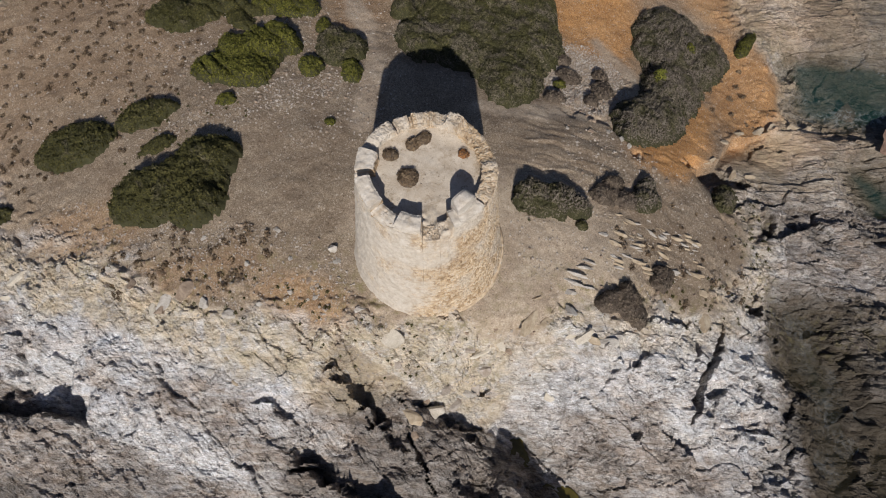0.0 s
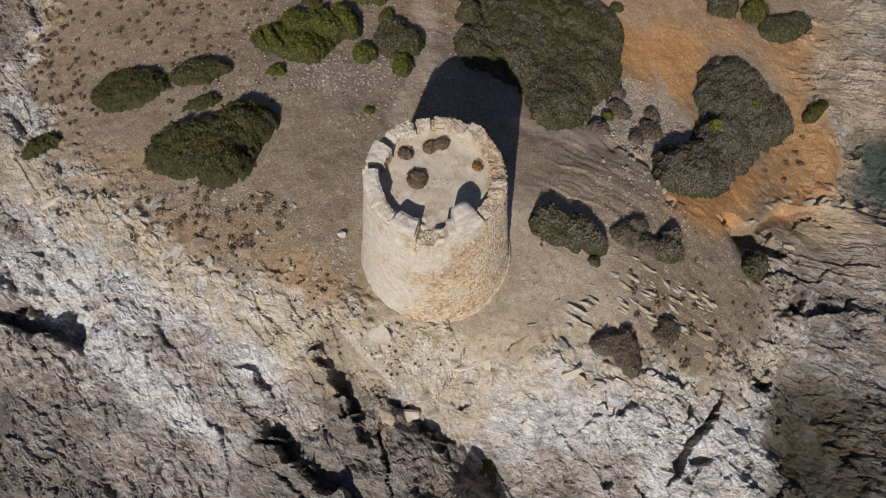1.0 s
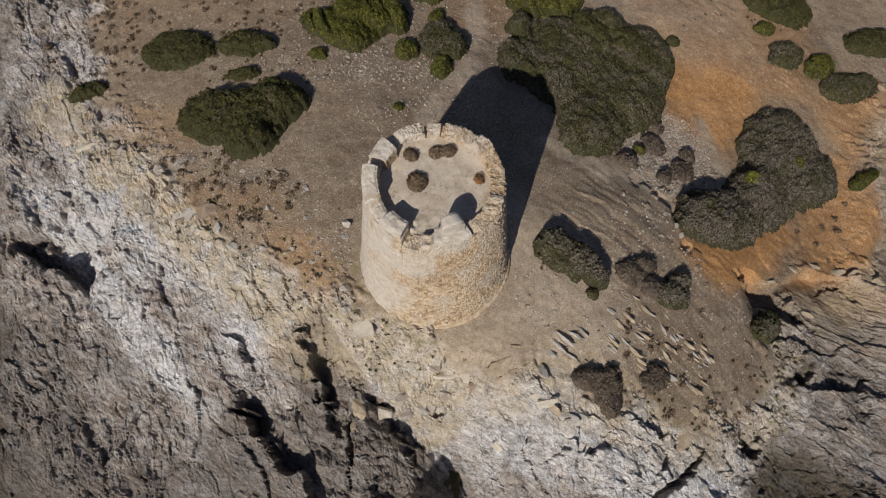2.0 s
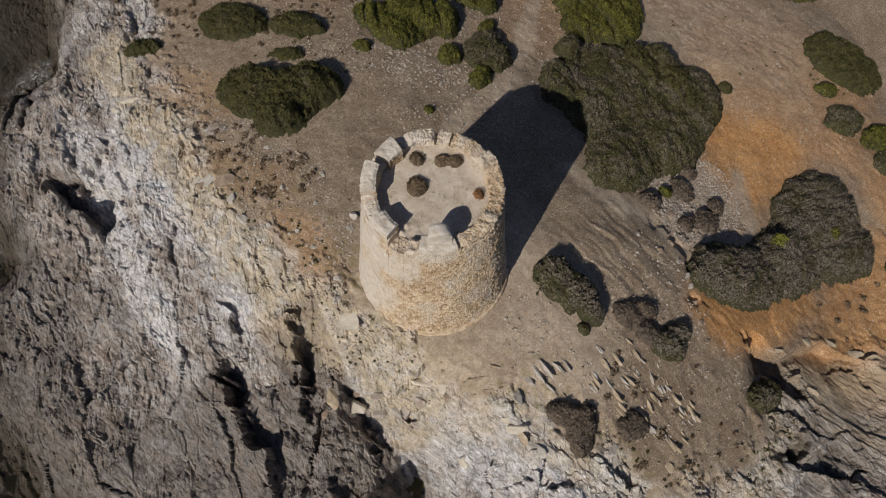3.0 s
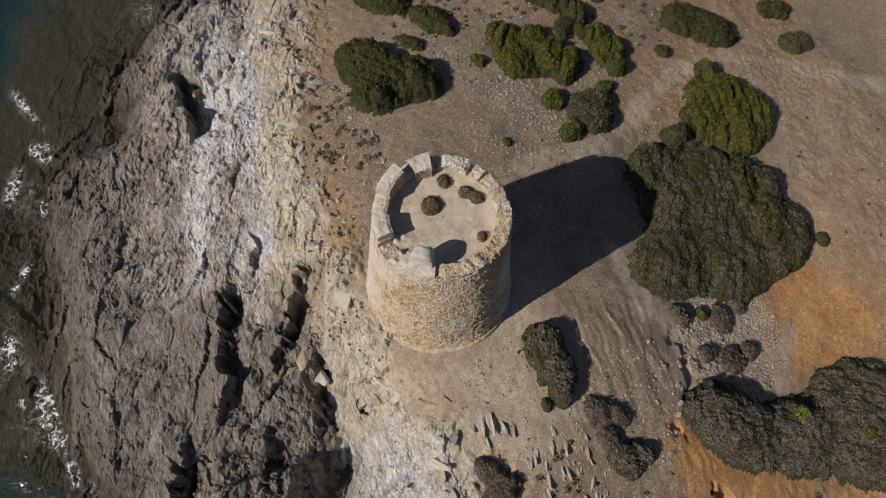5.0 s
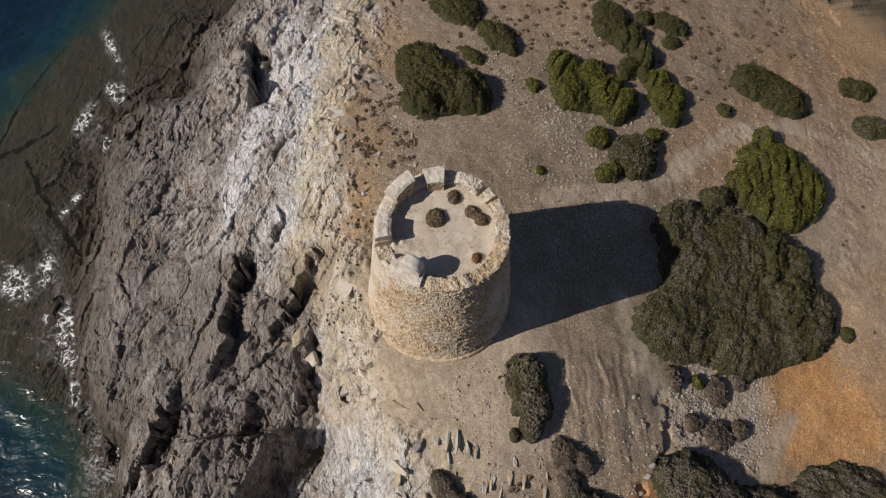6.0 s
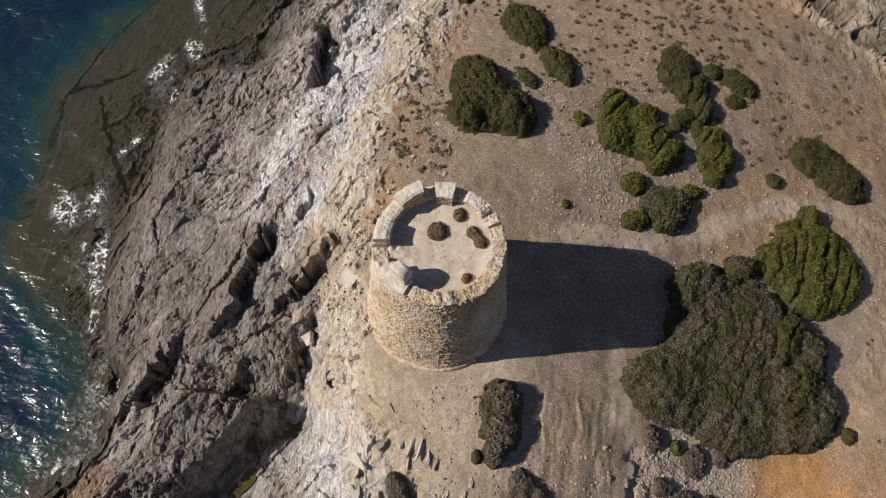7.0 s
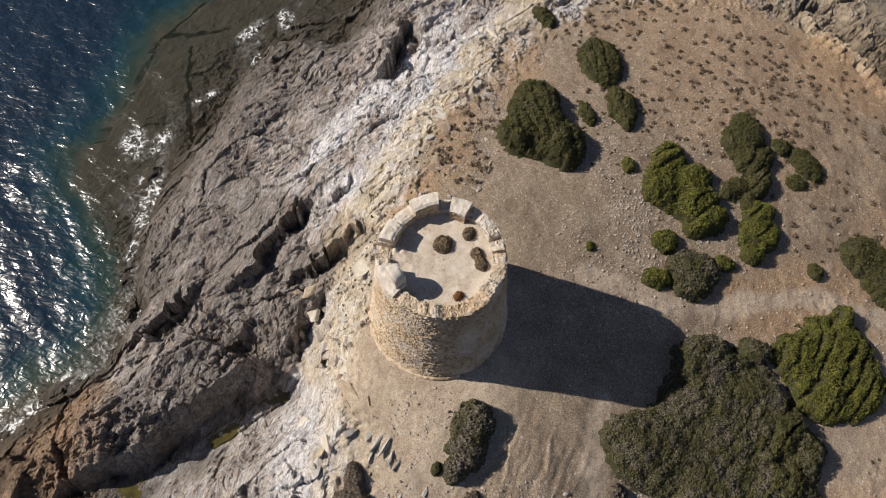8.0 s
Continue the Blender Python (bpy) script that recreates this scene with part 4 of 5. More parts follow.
def watch_tower():
    tower = new("watch_tower")
    tagged(tower, "round ruined watch-tower of tan rubble masonry standing on the headland", "tower")
    turns, rows = 760, 250
    deg = np.arange(turns) * 360.0 / turns
    th = np.radians(deg)
    top = rim_height(deg)
    k = np.linspace(0, 1, rows)
    # outer face, crown of the parapet and its inner face, as one sweep
    z_out = -1.6 + (top[:, None] + 1.6) * k
    n_top, n_in = 14, 12
    z_in = top[:, None] + (FLOOR_Z - 0.1 - top[:, None]) * np.linspace(0, 1, n_in)
    zz = np.concatenate([z_out, np.repeat(top[:, None], n_top, 1), z_in], 1)
    ax, ay, r = axis_at(zz)
    across = np.linspace(0, 1, n_top + 2)[1:-1]
    r[:, rows:rows + n_top] = R_TOP + (R_IN - R_TOP) * across
    r[:, rows + n_top:] = R_IN
    wrap = int(round(2 * math.pi * 5.1 / 0.19))
    s = (deg / 360 * wrap * 0.19)[:, None] + 0 * zz
    bump, own, joint = stonework(s, zz + 0.9 * (R_TOP - np.minimum(r, R_TOP)) * (np.arange(rows + n_top + n_in) >= rows), 411, wrap)
    d2 = np.broadcast_to(deg[:, None], zz.shape)
    # remains of lime render on the weather side
    plaster = 0.9 * smooth(-0.25, 0.5, 0.62 * smooth(-80, 40, turned(-225, -115, d2)) + 0.7 * fbm(s / 1.6, zz / 2.2, 5, 415, 0.6) - 0.08)
    plaster = np.maximum(plaster, 0.75 * smooth(-3, 3, turned(-66, -34, d2)) * smooth(10.2, 11.2, zz))
    wave = 0.07 * fbm(s / 1.3, zz / 1.1, 3, 419) + 0.03 * fbm(s / 0.3, zz / 0.3, 2, 421)
    # ragged, looser stones in the topmost courses on the lee side
    loose = smooth(2.2, 0.0, top[:, None] - zz) * smooth(-20, 20, turned(-40, 160, d2))
    out = bump * (1 - 0.75 * plaster) * (1 + 0.7 * loose) + wave
    side = np.concatenate([np.ones(rows), np.zeros(n_top), -np.ones(n_in)])
    r = r + out * np.where(side == 0, 0, side)
    zz = zz + np.where(side == 0, 1, 0) * (0.16 * fbm(s / 0.6, r / 0.5, 3, 423) + 0.6 * bump)
    # foot spreads a little
    r = r + 0.10 * smooth(0.9, -0.2, zz) * (side > 0)
    points = np.stack([ax + r * np.cos(th)[:, None], ay + r * np.sin(th)[:, None], zz], -1).reshape(-1, 3)
    wall = sheet("wall", points, lattice(turns, rows + n_top + n_in, True)[:, ::-1], MASONRY, False, tower)
    paint(wall, "zone_a", own.ravel(), joint.ravel(), plaster.ravel())
    # terrace floor
    rr, tt = np.meshgrid(np.linspace(0, R_IN + 0.25, 46), np.linspace(0, 2 * math.pi, 180, endpoint=False))
    x, y = rr * np.cos(tt), rr * np.sin(tt)
    z = FLOOR_Z + 0.05 * fbm(x / 0.9, y / 0.9, 4, 431) + 0.14 * smooth(2.7, 3.7, rr) * (0.6 + 0.7 * fbm(x, y, 3, 433))
    z = z + 0.3 * smooth(1.5, 0.4, ellipse(x, y, 0.45, -3.55, 1.0, 1.1)) * vnoise(x / 0.3, y / 0.3, 435)
    sheet("terrace_floor", np.stack([x + TOP_X, y + TOP_Y, z], -1).reshape(-1, 3), lattice(180, 46, True)[:, ::-1], FLOOR, True, tower, "pale worn lime screed")

    def arc_block(name, a, b, r0, r1, z0, z1, slope, mat, label, seed, steps=26, crown=0.0, coarse=1.0):
        """A piece of standing parapet between two angles: rough box bent to the ring. slope: drop of its top from a to b."""
        loop = []
        for (p, q), (u, v), n in (((r1, 0), (r1, 1), 18), ((r1, 1), (r0, 1), 12), ((r0, 1), (r0, 0), 18), ((r0, 0), (r1, 0), 8)):
            loop += [(p + (u - p) * i / n, q + (v - q) * i / n) for i in range(n)]
        pr, ph = np.array(loop).T
        t = np.linspace(0, 1, steps)
        ang = np.radians(a + (b - a) * t)[:, None] + 0 * pr
        topz = z1 - slope * t[:, None] - crown * (1 - np.sqrt(1 - 0.97 * (2 * t[:, None] - 1) ** 2)) + 0 * pr
        z = z0 + (topz - z0) * ph
        rr_ = pr + 0 * ang
        s_ = ang * 4.0
        bump_, own_, joint_ = stonework(s_ + rr_, z + rr_ * 0.7, seed, 0)
        n_ = coarse * (0.05 * fbm(s_ / 0.5 + rr_, z / 0.5, 3, seed + 1) + 0.5 * bump_)
        mid = (r0 + r1) / 2
        rr_ = rr_ + n_ * np.sign(rr_ - mid)
        # rounded edges
        edge = smooth(0.75, 1.0, ph) * smooth(0.55, 1.0, np.abs(pr - mid) / ((r1 - r0) / 2))
        z = z - 0.10 * edge + np.where(ph > 0.99, coarse * 0.05 * fbm(s_ / 0.3, rr_ / 0.3, 3, seed + 2), 0)
        pts = np.stack([TOP_X + rr_ * np.cos(ang), TOP_Y + rr_ * np.sin(ang), z], -1)
        caps = pts[[0, -1]].mean(1)
        m = len(pr)
        faces = lattice(m, steps, True).reshape(-1, 4)
        grid = np.arange(steps * m).reshape(steps, m).T.ravel()
        faces = grid[faces]
        ends = []
        for row, centre in ((0, steps * m), (steps - 1, steps * m + 1)):
            for j in range(0, m, 2):
                ids = [row * m + (j + i) % m for i in (0, 1, 2)]
                ends.append([centre, *(ids[::-1] if row else ids)])
        ob = sheet(name, np.concatenate([pts.reshape(-1, 3), caps]), np.concatenate([faces[:, ::-1], np.array(ends)]), mat, False, tower, label)
        tone = np.concatenate([own_.ravel(), [0.5, 0.5]])
        lime = np.concatenate([smooth(-0.3, 0.3, fbm(s_ / 0.6, z / 0.6, 3, seed + 4) + 0.9 * (ph - 0.5) - 0.8 * (pr < r0 + 0.01) * (ph < 0.99)).ravel(), [0.4, 0.4]])
        paint(ob, "zone_a", tone, np.concatenate([joint_.ravel(), [0.3, 0.3]]), lime)
        return ob

    arc_block("merlon", -197, -177, 3.25, 4.42, 11.0, 12.3, 0.05, MASONRY, "squarish pale merlon", 441)
    arc_block("merlon", -164, -136, 3.5, 4.42, 11.0, 12.85, 0.25, MASONRY, "long pale merlon", 443, 34)
    arc_block("merlon", -137, -112, 3.5, 4.44, 11.0, 11.95, 0.1, MASONRY, "low broken parapet stretch", 445, 30)
    arc_block("merlon", -113, -91, 3.35, 4.42, 11.0, 12.35, -0.05, MASONRY, "broken parapet stretch", 447, 28)
    arc_block("merlon", -64, -33, 3.3, 4.44, 11.0, 12.35, 0.15, MASONRY, "low plastered parapet stretch", 449, 34)
    arc_block("turret_stub", -57, -36, 3.1, 3.95, 11.0, 13.45, 0.0, LIME, "white-plastered stub of a turret", 451, 30, 0.5, 0.25)
    # single loose stones along the crown of the parapet
    rng = random.Random(471)
    shapes = [stone_mesh(480 + n, 2, 0.6) for n in range(6)]
    for me in shapes:
        me.materials.append(RIM_STONE)
    for n in range(80):
        d = rng.choice((rng.uniform(-34, 12), rng.uniform(10, 100), rng.uniform(56, 76), rng.uniform(100, 160), rng.uniform(-136, -112), rng.uniform(-92, -74)))
        rad, size = rng.uniform(3.72, 4.36), rng.choice((0.12, 0.16, 0.2, 0.24, 0.3))
        stone = new("stone", shapes[n % 6])
        stone.parent = tower
        top_z = float(rim_height(np.array([float(d)]))[0])
        stone.matrix_basis = pose(TOP_X + rad * math.cos(radians(d)), TOP_Y + rad * math.sin(radians(d)), top_z + 0.1 * size, rng.uniform(-25, 25), rng.uniform(-25, 25), rng.uniform(0, 360)) @ Matrix.Diagonal((size, size, size, 1))
    # narrow footing course on the lee side
    arc = np.radians(np.linspace(-75, 30, 120))
    cross = np.array([(5.55, -0.9), (6.02, -0.9), (6.06, 0.0), (5.98, 0.14), (5.72, 0.22), (5.5, 0.2)])
    rr3 = cross[:, 0] + 0.05 * fbm(arc[:, None] * 9, cross[:, 1] * 3, 3, 461)
    zz3 = cross[:, 1] - 0.12 + 0.05 * fbm(arc[:, None] * 12, cross[:, 0] * 3, 3, 463)
    pts = np.stack([rr3 * np.cos(arc)[:, None], rr3 * np.sin(arc)[:, None], zz3], -1).reshape(-1, 3)
    foot = sheet("footing", pts, lattice(120, len(cross))[:, ::-1], MASONRY, False, tower, "low stone footing course")
    paint(foot, "zone_a", vnoise(pts[:, 0] / 0.25, pts[:, 1] / 0.25, 465), 0 * pts[:, 0], 0 * pts[:, 0] + 0.2)
    return tower


watch_tower()


# ---- shrubs ----
def quad_leaves(points, normals, size, rng, long=1.6):
    """A small bent leaf spray at each point: four corners, two triangles as a kinked quad."""
    n = len(points)
    a = rng.normal(size=(n, 3))
    a = np.cross(a, normals)
    a /= np.linalg.norm(a, axis=1, keepdims=True) + 1e-9
    b = np.cross(normals, a)
    w = (size * rng.uniform(0.6, 1.4, n))[:, None]
    corners = np.stack([points - a * w * long / 2, points + b * w / 2 + normals * w * 0.18, points + a * w * long / 2, points - b * w / 2 + normals * w * 0.18], 1)
    return corners.reshape(-1, 3), np.arange(4 * n).reshape(n, 4)


def shrub(name, lobes, height, leaf, label, category="shrub", density=170, size=0.115, furrow=0.0, lean=35, seed=0, group="", base=None, flat=0.5):
    """A low wind-shorn shrub: a dark core under a skin of many small leaf sprays. lobes: x, y, rx, ry, turn."""
    rng = np.random.default_rng(500 + seed)
    cx, cy = float(np.mean([l[0] for l in lobes])), float(np.mean([l[1] for l in lobes]))
    x0, x1 = min(l[0] - 1.3 * max(l[2], l[3]) for l in lobes) - 0.5, max(l[0] + 1.3 * max(l[2], l[3]) for l in lobes) + 0.5
    y0, y1 = min(l[1] - 1.3 * max(l[2], l[3]) for l in lobes) - 0.5, max(l[1] + 1.3 * max(l[2], l[3]) for l in lobes) + 0.5
    span = max(l[2] for l in lobes)

    def crown(x, y):
        """Height of the foliage above the ground; minus outside."""
        e = 1e-9
        wob = 0.26 * fbm(x / 1.3, y / 1.3, 4, 600 + seed) + 0.17 * fbm(x / 0.45, y / 0.45, 3, 610 + seed)
        for lx, ly, rx, ry, turn in lobes:
            q = ellipse(x, y, lx, ly, rx, ry, turn) + wob * min(1.0, 2.2 / max(rx, 0.7)) + 0.02
            e = e + np.maximum(q, 0.05) ** -5.0
        e = e**-0.2
        h = height * (1 - np.clip(e, 0, 1) ** (2.2 + 2 * flat)) ** 0.62
        lumps = 1 + 0.2 * fbm(x / 2.4, y / 2.4, 3, 620 + seed) + 0.13 * fbm(x / 0.6, y / 0.6, 3, 630 + seed)
        if furrow:
            c, s = math.cos(radians(lean)), math.sin(radians(lean))
            u, v = x * c + y * s, -x * s + y * c
            p = v / 1.15 + 0.7 * fbm(u / 3.5, v / 2, 3, 645 + seed)
            lumps = lumps - furrow * smooth(0.55, 1.0, np.abs(2 * (p - np.floor(p)) - 1)) * smooth(0.25, 0.55, vnoise(u / 3.5, np.round(p), 640 + seed))
        return np.where(e < 1, h * np.clip(lumps, 0.12, 2), -1)

    def foot(x, y):
        return ground_height(x, y) if base is None else np.full(np.shape(x), base)

    thing = new(name)
    floor = float(foot(np.array([cx]), np.array([cy]))[0])
    thing.location = (cx, cy, floor)
    # core: wood in dry shrubs, otherwise foliage with its shade painted in
    step = max(0.12, min(0.3, span / 14))
    xs, ys = np.arange(x0, x1, step), np.arange(y0, y1, step)
    gx, gy = np.meshgrid(xs, ys)
    h = crown(gx.ravel(), gy.ravel())
    g = foot(gx.ravel(), gy.ravel())
    z = np.where(h > 0, g + 0.9 * h - 0.05, g - 0.12)
    quads = lattice(len(ys), len(xs))[:, ::-1]
    quads = quads[(h[quads] > 0).any(1)]
    used, inverse = np.unique(quads, return_inverse=True)
    pts = np.stack([gx.ravel(), gy.ravel(), z], -1)[used] - (cx, cy, floor)
    sheet("shrub_core", pts, inverse.reshape(-1, 4), WOOD if leaf in (DRY_LEAF, CUSHION_LEAF, RUST_LEAF, STRAW_LEAF) else INNER, True, thing, "dark inner core, wood or foliage toned as shaded")
    # leaf sprays
    area = (x1 - x0) * (y1 - y0)
    n = int(area * density)
    px, py = rng.uniform(x0, x1, n), rng.uniform(y0, y1, n)
    h = crown(px, py)
    keep = h > 0
    px, py, h = px[keep], py[keep], h[keep]
    e = 0.08
    nx, ny = -(np.maximum(crown(px + e, py), 0) - h) / e, -(np.maximum(crown(px, py + e), 0) - h) / e
    normal = np.stack([np.clip(nx, -3, 3), np.clip(ny, -3, 3), np.ones(len(px))], -1)
    normal = normal / np.linalg.norm(normal, axis=1, keepdims=True) + rng.normal(scale=0.22, size=(len(px), 3))
    normal /= np.linalg.norm(normal, axis=1, keepdims=True)
    drop = rng.uniform(0, 1, len(px)) ** 2 * np.minimum(h, 0.5) * 0.7
    pos = np.stack([px, py, foot(px, py) + h - drop + rng.uniform(-0.03, 0.09, len(px))], -1) - (cx, cy, floor)
    # skirts on the steep rim
    points, faces = quad_leaves(pos, normal, size, rng)
    sheet("foliage", points, faces, leaf, False, thing)
    return tagged(thing, label, category, group)


# thickets
shrub("thicket", [(-2.1, 23.8, 2.8, 2.2, 127), (2.4, 24.4, 4.4, 4.0, 81), (7.0, 19.9, 4.5, 3.1, 89), (2.6, 28.4, 5.2, 4.6, 154), (8.6, 25.6, 4.4, 4.2, 86), (8.4, 31.2, 5.0, 3.9, 82), (3.6, 33.2, 2.6, 2.6, 0), (-4.0, 28.6, 1.7, 1.3, 103)], 1.9, GREY_LEAF,
      "broad greying dark green thicket on the slope behind the tower", "thicket", 230, 0.1, 0.1, 150, 1)
shrub("thicket", [(-6.1, 36.5, 4.3, 3.8, 116), (-3.5, 38.8, 3.6, 2.4, 122), (-4.9, 32.9, 2.7, 2.0, 106), (-10.0, 37.3, 1.6, 0.9, 150), (-1.8, 35.2, 3.2, 2.2, 83)], 1.7, GREEN_LEAF,
      "bright green cushion thicket with deep parallel furrows", "thicket", 180, 0.11, 0.55, 160, 2)
shrub("thicket", [(-24.0, 4.6, 4.2, 2.6, 8), (-20.0, 3.5, 2.5, 1.9, 178), (-19.7, 7.8, 3.3, 2.4, 15), (-20.8, 5.7, 3.0, 2.2, 179)], 2.3, DARK_LEAF, "dark green rounded thicket above the rocky brow", "thicket", 160, 0.12, 0.12, 20, 3)
shrub("thicket", [(25.3, 30.0, 5.4, 4.3, 71), (29.2, 28.4, 4.2, 2.8, 50), (21.6, 17.5, 5.2, 2.9, 48), (24.8, 23.2, 4.4, 3.2, 60), (19.4, 16.4, 3.2, 2.2, 60)], 2.0, TWIGGY_LEAF,
      "large dark grey-green thicket on ochre earth above the cove", "thicket", 230, 0.1, 0.08, 50, 4)
GREEN = "low green rounded shrub on the stony slope"
shrub("shrub", [(-33.8, 10.6, 4.2, 2.4, 13)], 1.5, DARK_LEAF, "long dark green wind-shorn shrub", seed=5, furrow=0.25, lean=13)
shrub("shrub", [(-27.0, 13.4, 3.0, 1.6, 13)], 1.2, DARK_LEAF, "long dark green wind-shorn shrub", seed=6, furrow=0.25, lean=13)
shrub("shrub", [(-24.9, 9.9, 1.9, 0.8, 18)], 0.7, DARK_LEAF, "small flat dark green shrub on stones", seed=7)
shrub("shrub", [(-19.4, 14.6, 1.0, 0.7, 20)], 0.6, GREEN_LEAF, "small flat green shrub among stones", seed=53)
shrub("shrub", [(-21.3, 18.7, 2.4, 1.7, 163), (-18.0, 18.2, 2.6, 2.0, 167), (-19.4, 20.8, 3.2, 1.7, 140), (-15.4, 22.8, 2.6, 1.5, 128), (-17.2, 21.6, 2.4, 1.7, 130)], 1.6, GREEN_LEAF, "bright green cushion shrub with furrowed top", seed=8, furrow=0.3, lean=140)

shrub("shrub", [(-27.4, 26.6, 3.4, 2.1, 167), (-24.8, 28.0, 2.6, 1.6, 130), (-21.8, 28.2, 2.1, 1.4, 160)], 1.3, DARK_LEAF, GREEN, seed=10, furrow=0.3, lean=150)
shrub("shrub", [(-27.9, 31.0, 1.3, 1.0, 144)], 0.7, DARK_LEAF, GREEN, seed=54)
shrub("shrub", [(-20.4, 25.9, 1.9, 1.2, 130), (-19.4, 27.2, 1.2, 0.9, 0)], 0.9, DARK_LEAF, GREEN, seed=11)
shrub("shrub", [(-16.0, 28.4, 2.5, 1.9, 130), (-13.4, 27.9, 1.2, 0.8, 95), (-18.2, 28.2, 1.6, 1.3, 150)], 1.3, GREEN_LEAF, GREEN, seed=12, furrow=0.3, lean=140)
shrub("shrub", [(-18.7, 28.9, 1.4, 1.0, 120)], 1.1, YELLOW_LEAF, "yellow-green low shrub among darker ones", seed=13)
shrub("shrub", [(-26.6, 33.8, 2.4, 1.7, 44)], 0.9, DARK_LEAF, GREEN, seed=14)
shrub("shrub", [(-23.8, 32.7, 1.3, 1.0, 100)], 0.6, DARK_LEAF, GREEN, seed=15)
shrub("shrub", [(-12.0, 18.9, 1.4, 1.2, 107)], 1.0, GREEN_LEAF, GREEN, seed=16)
shrub("shrub", [(-10.0, 22.0, 2.7, 2.0, 114), (-8.5, 22.1, 1.8, 1.4, 106)], 1.5, GREY_LEAF, "greying green rounded shrub by the path", seed=17)
shrub("shrub", [(-8.2, 18.6, 1.6, 1.1, 95)], 1.0, GREEN_LEAF, GREEN, seed=18)
shrub("shrub", [(-11.8, 25.0, 1.2, 0.8, 92)], 0.9, GREEN_LEAF, "small olive green shrub by the path", seed=19)
shrub("shrub", [(-17.6, 40.2, 3.0, 2.2, 95), (-15.4, 42.8, 3.4, 2.6, 60)], 1.6, DARK_LEAF, "large dark green rounded shrub", seed=20, furrow=0.25, lean=60)
shrub("shrub", [(-15.8, 54.2, 2.4, 1.6, 71)], 1.0, DARK_LEAF, GREEN, seed=21)
shrub("shrub", [(-10.4, 52.9, 2.5, 1.7, 98)], 1.0, GREY_LEAF, GREEN, seed=22)
shrub("shrub", [(-14.1, 34.6, 0.9, 0.8, 0)], 0.6, DARK_LEAF, "small round green shrub on open ground", seed=23)
shrub("shrub", [(10.9, 36.4, 0.75, 0.65, 0)], 0.6, DARK_LEAF, "small round green shrub on open ground", seed=24)
shrub("shrub", [(-9.3, 12, 0.5, 0.45, 0)], 0.4, GREEN_LEAF, "tiny round green tuft on bare gravel", density=220, size=0.11, seed=25)
shrub("shrub", [(8.5, 5.0, 1.9, 1.7, 107), (10.6, 4.8, 1.8, 1.5, 150), (12.3, 4.2, 1.2, 0.8, 150)], 1.9, TWIGGY_LEAF, "grey-green spiky shrub beside the tower", seed=26, density=150)
shrub("shrub", [(12.6, 2.7, 0.6, 0.5, 0)], 0.6, GREY_LEAF, "small grey-green tuft beside a shrub", density=200, size=0.12, seed=27)
shrub("shrub", [(14.8, 6.2, 1.4, 1.0, 20), (15.8, 7.6, 0.9, 0.8, 0), (16.9, 6.0, 1.2, 0.9, 0)], 0.9, DRY_LEAF, "dry brown sprawling shrub", seed=28)
shrub("shrub", [(18.9, 6.6, 1.7, 1.3, 45), (19.2, 7.9, 1.1, 0.9, 71)], 1.2, TWIGGY_LEAF, "dark grey-green rounded shrub", seed=29)
shrub("shrub", [(14.6, -3.4, 1.2, 0.9, 30), (16.4, -3.2, 1.6, 1.1, 100), (17.2, -4.4, 0.9, 1.0, 0)], 1.1, DRY_LEAF, "dark brown dry shrub at the rock's edge", seed=30)
shrub("shrub", [(19.7, -0.7, 1.4, 1.1, 50)], 0.9, DRY_LEAF, "dark brown dry shrub at the rock's edge", seed=31)
shrub("shrub", [(28.5, 10.1, 2.2, 1.4, 55)], 1.2, GREY_LEAF, "dark grey-green rounded shrub", seed=32)
for n, (x, y, r) in enumerate(((11.3, 17.7, 1.1), (13.0, 21.4, 1.3), (12.5, 23.9, 0.95), (15.0, 18.1, 0.95), (16.4, 20.2, 1.45), (16.5, 22.5, 0.95))):
    shrub("dry_shrub", [(x, y, r, r * 0.9, 20 * n)], 0.7, DRY_LEAF, "leafless grey-brown shrub on pale gravel", density=150, size=0.13, seed=33 + n, group="dry shrubs on the gravel patch")
shrub("shrub", [(11.9, 19.8, 0.7, 0.55, 0)], 0.6, GREEN_LEAF, "small round green shrub on open ground", density=180, size=0.12, seed=40)
shrub("shrub", [(23.1, 23.4, 1.2, 0.9, 60)], 2.2, YELLOW_LEAF, "yellow-green shrub growing through the dark thicket", seed=41)
shrub("shrub", [(27.4, 28.9, 1.1, 0.8, 60)], 2.3, GREEN_LEAF, "green shrub growing through the dark thicket", seed=55)
shrub("shrub", [(20, 51, 5, 3.8, 0)], 1.5, DARK_LEAF, "large dark green rounded shrub", seed=42, furrow=0.3)
shrub("shrub", [(23.1, 42.9, 2.6, 1.9, 59)], 1.1, GREY_LEAF, GREEN, seed=43)
shrub("shrub", [(27.2, 44, 2.2, 1.5, 63)], 1.1, GREEN_LEAF, GREEN, seed=56)
shrub("shrub", [(30.9, 43.1, 3.8, 2.0, 39)], 1.1, GREY_LEAF, GREEN, seed=57)
shrub("shrub", [(32.6, 50.9, 4.0, 2.0, 26)], 1.2, DARK_LEAF, GREEN, seed=58)
shrub("shrub", [(20.0, 45.2, 1.5, 0.9, 46)], 0.8, GREEN_LEAF, GREEN, seed=44)
shrub("shrub", [(9, 60, 5, 4, 0)], 1.5, GREEN_LEAF, "large green rounded shrub", seed=45, furrow=0.3)
shrub("shrub", [(-40.6, 3.4, 2.2, 1.0, 40)], 0.8, DARK_LEAF, GREEN, seed=46)
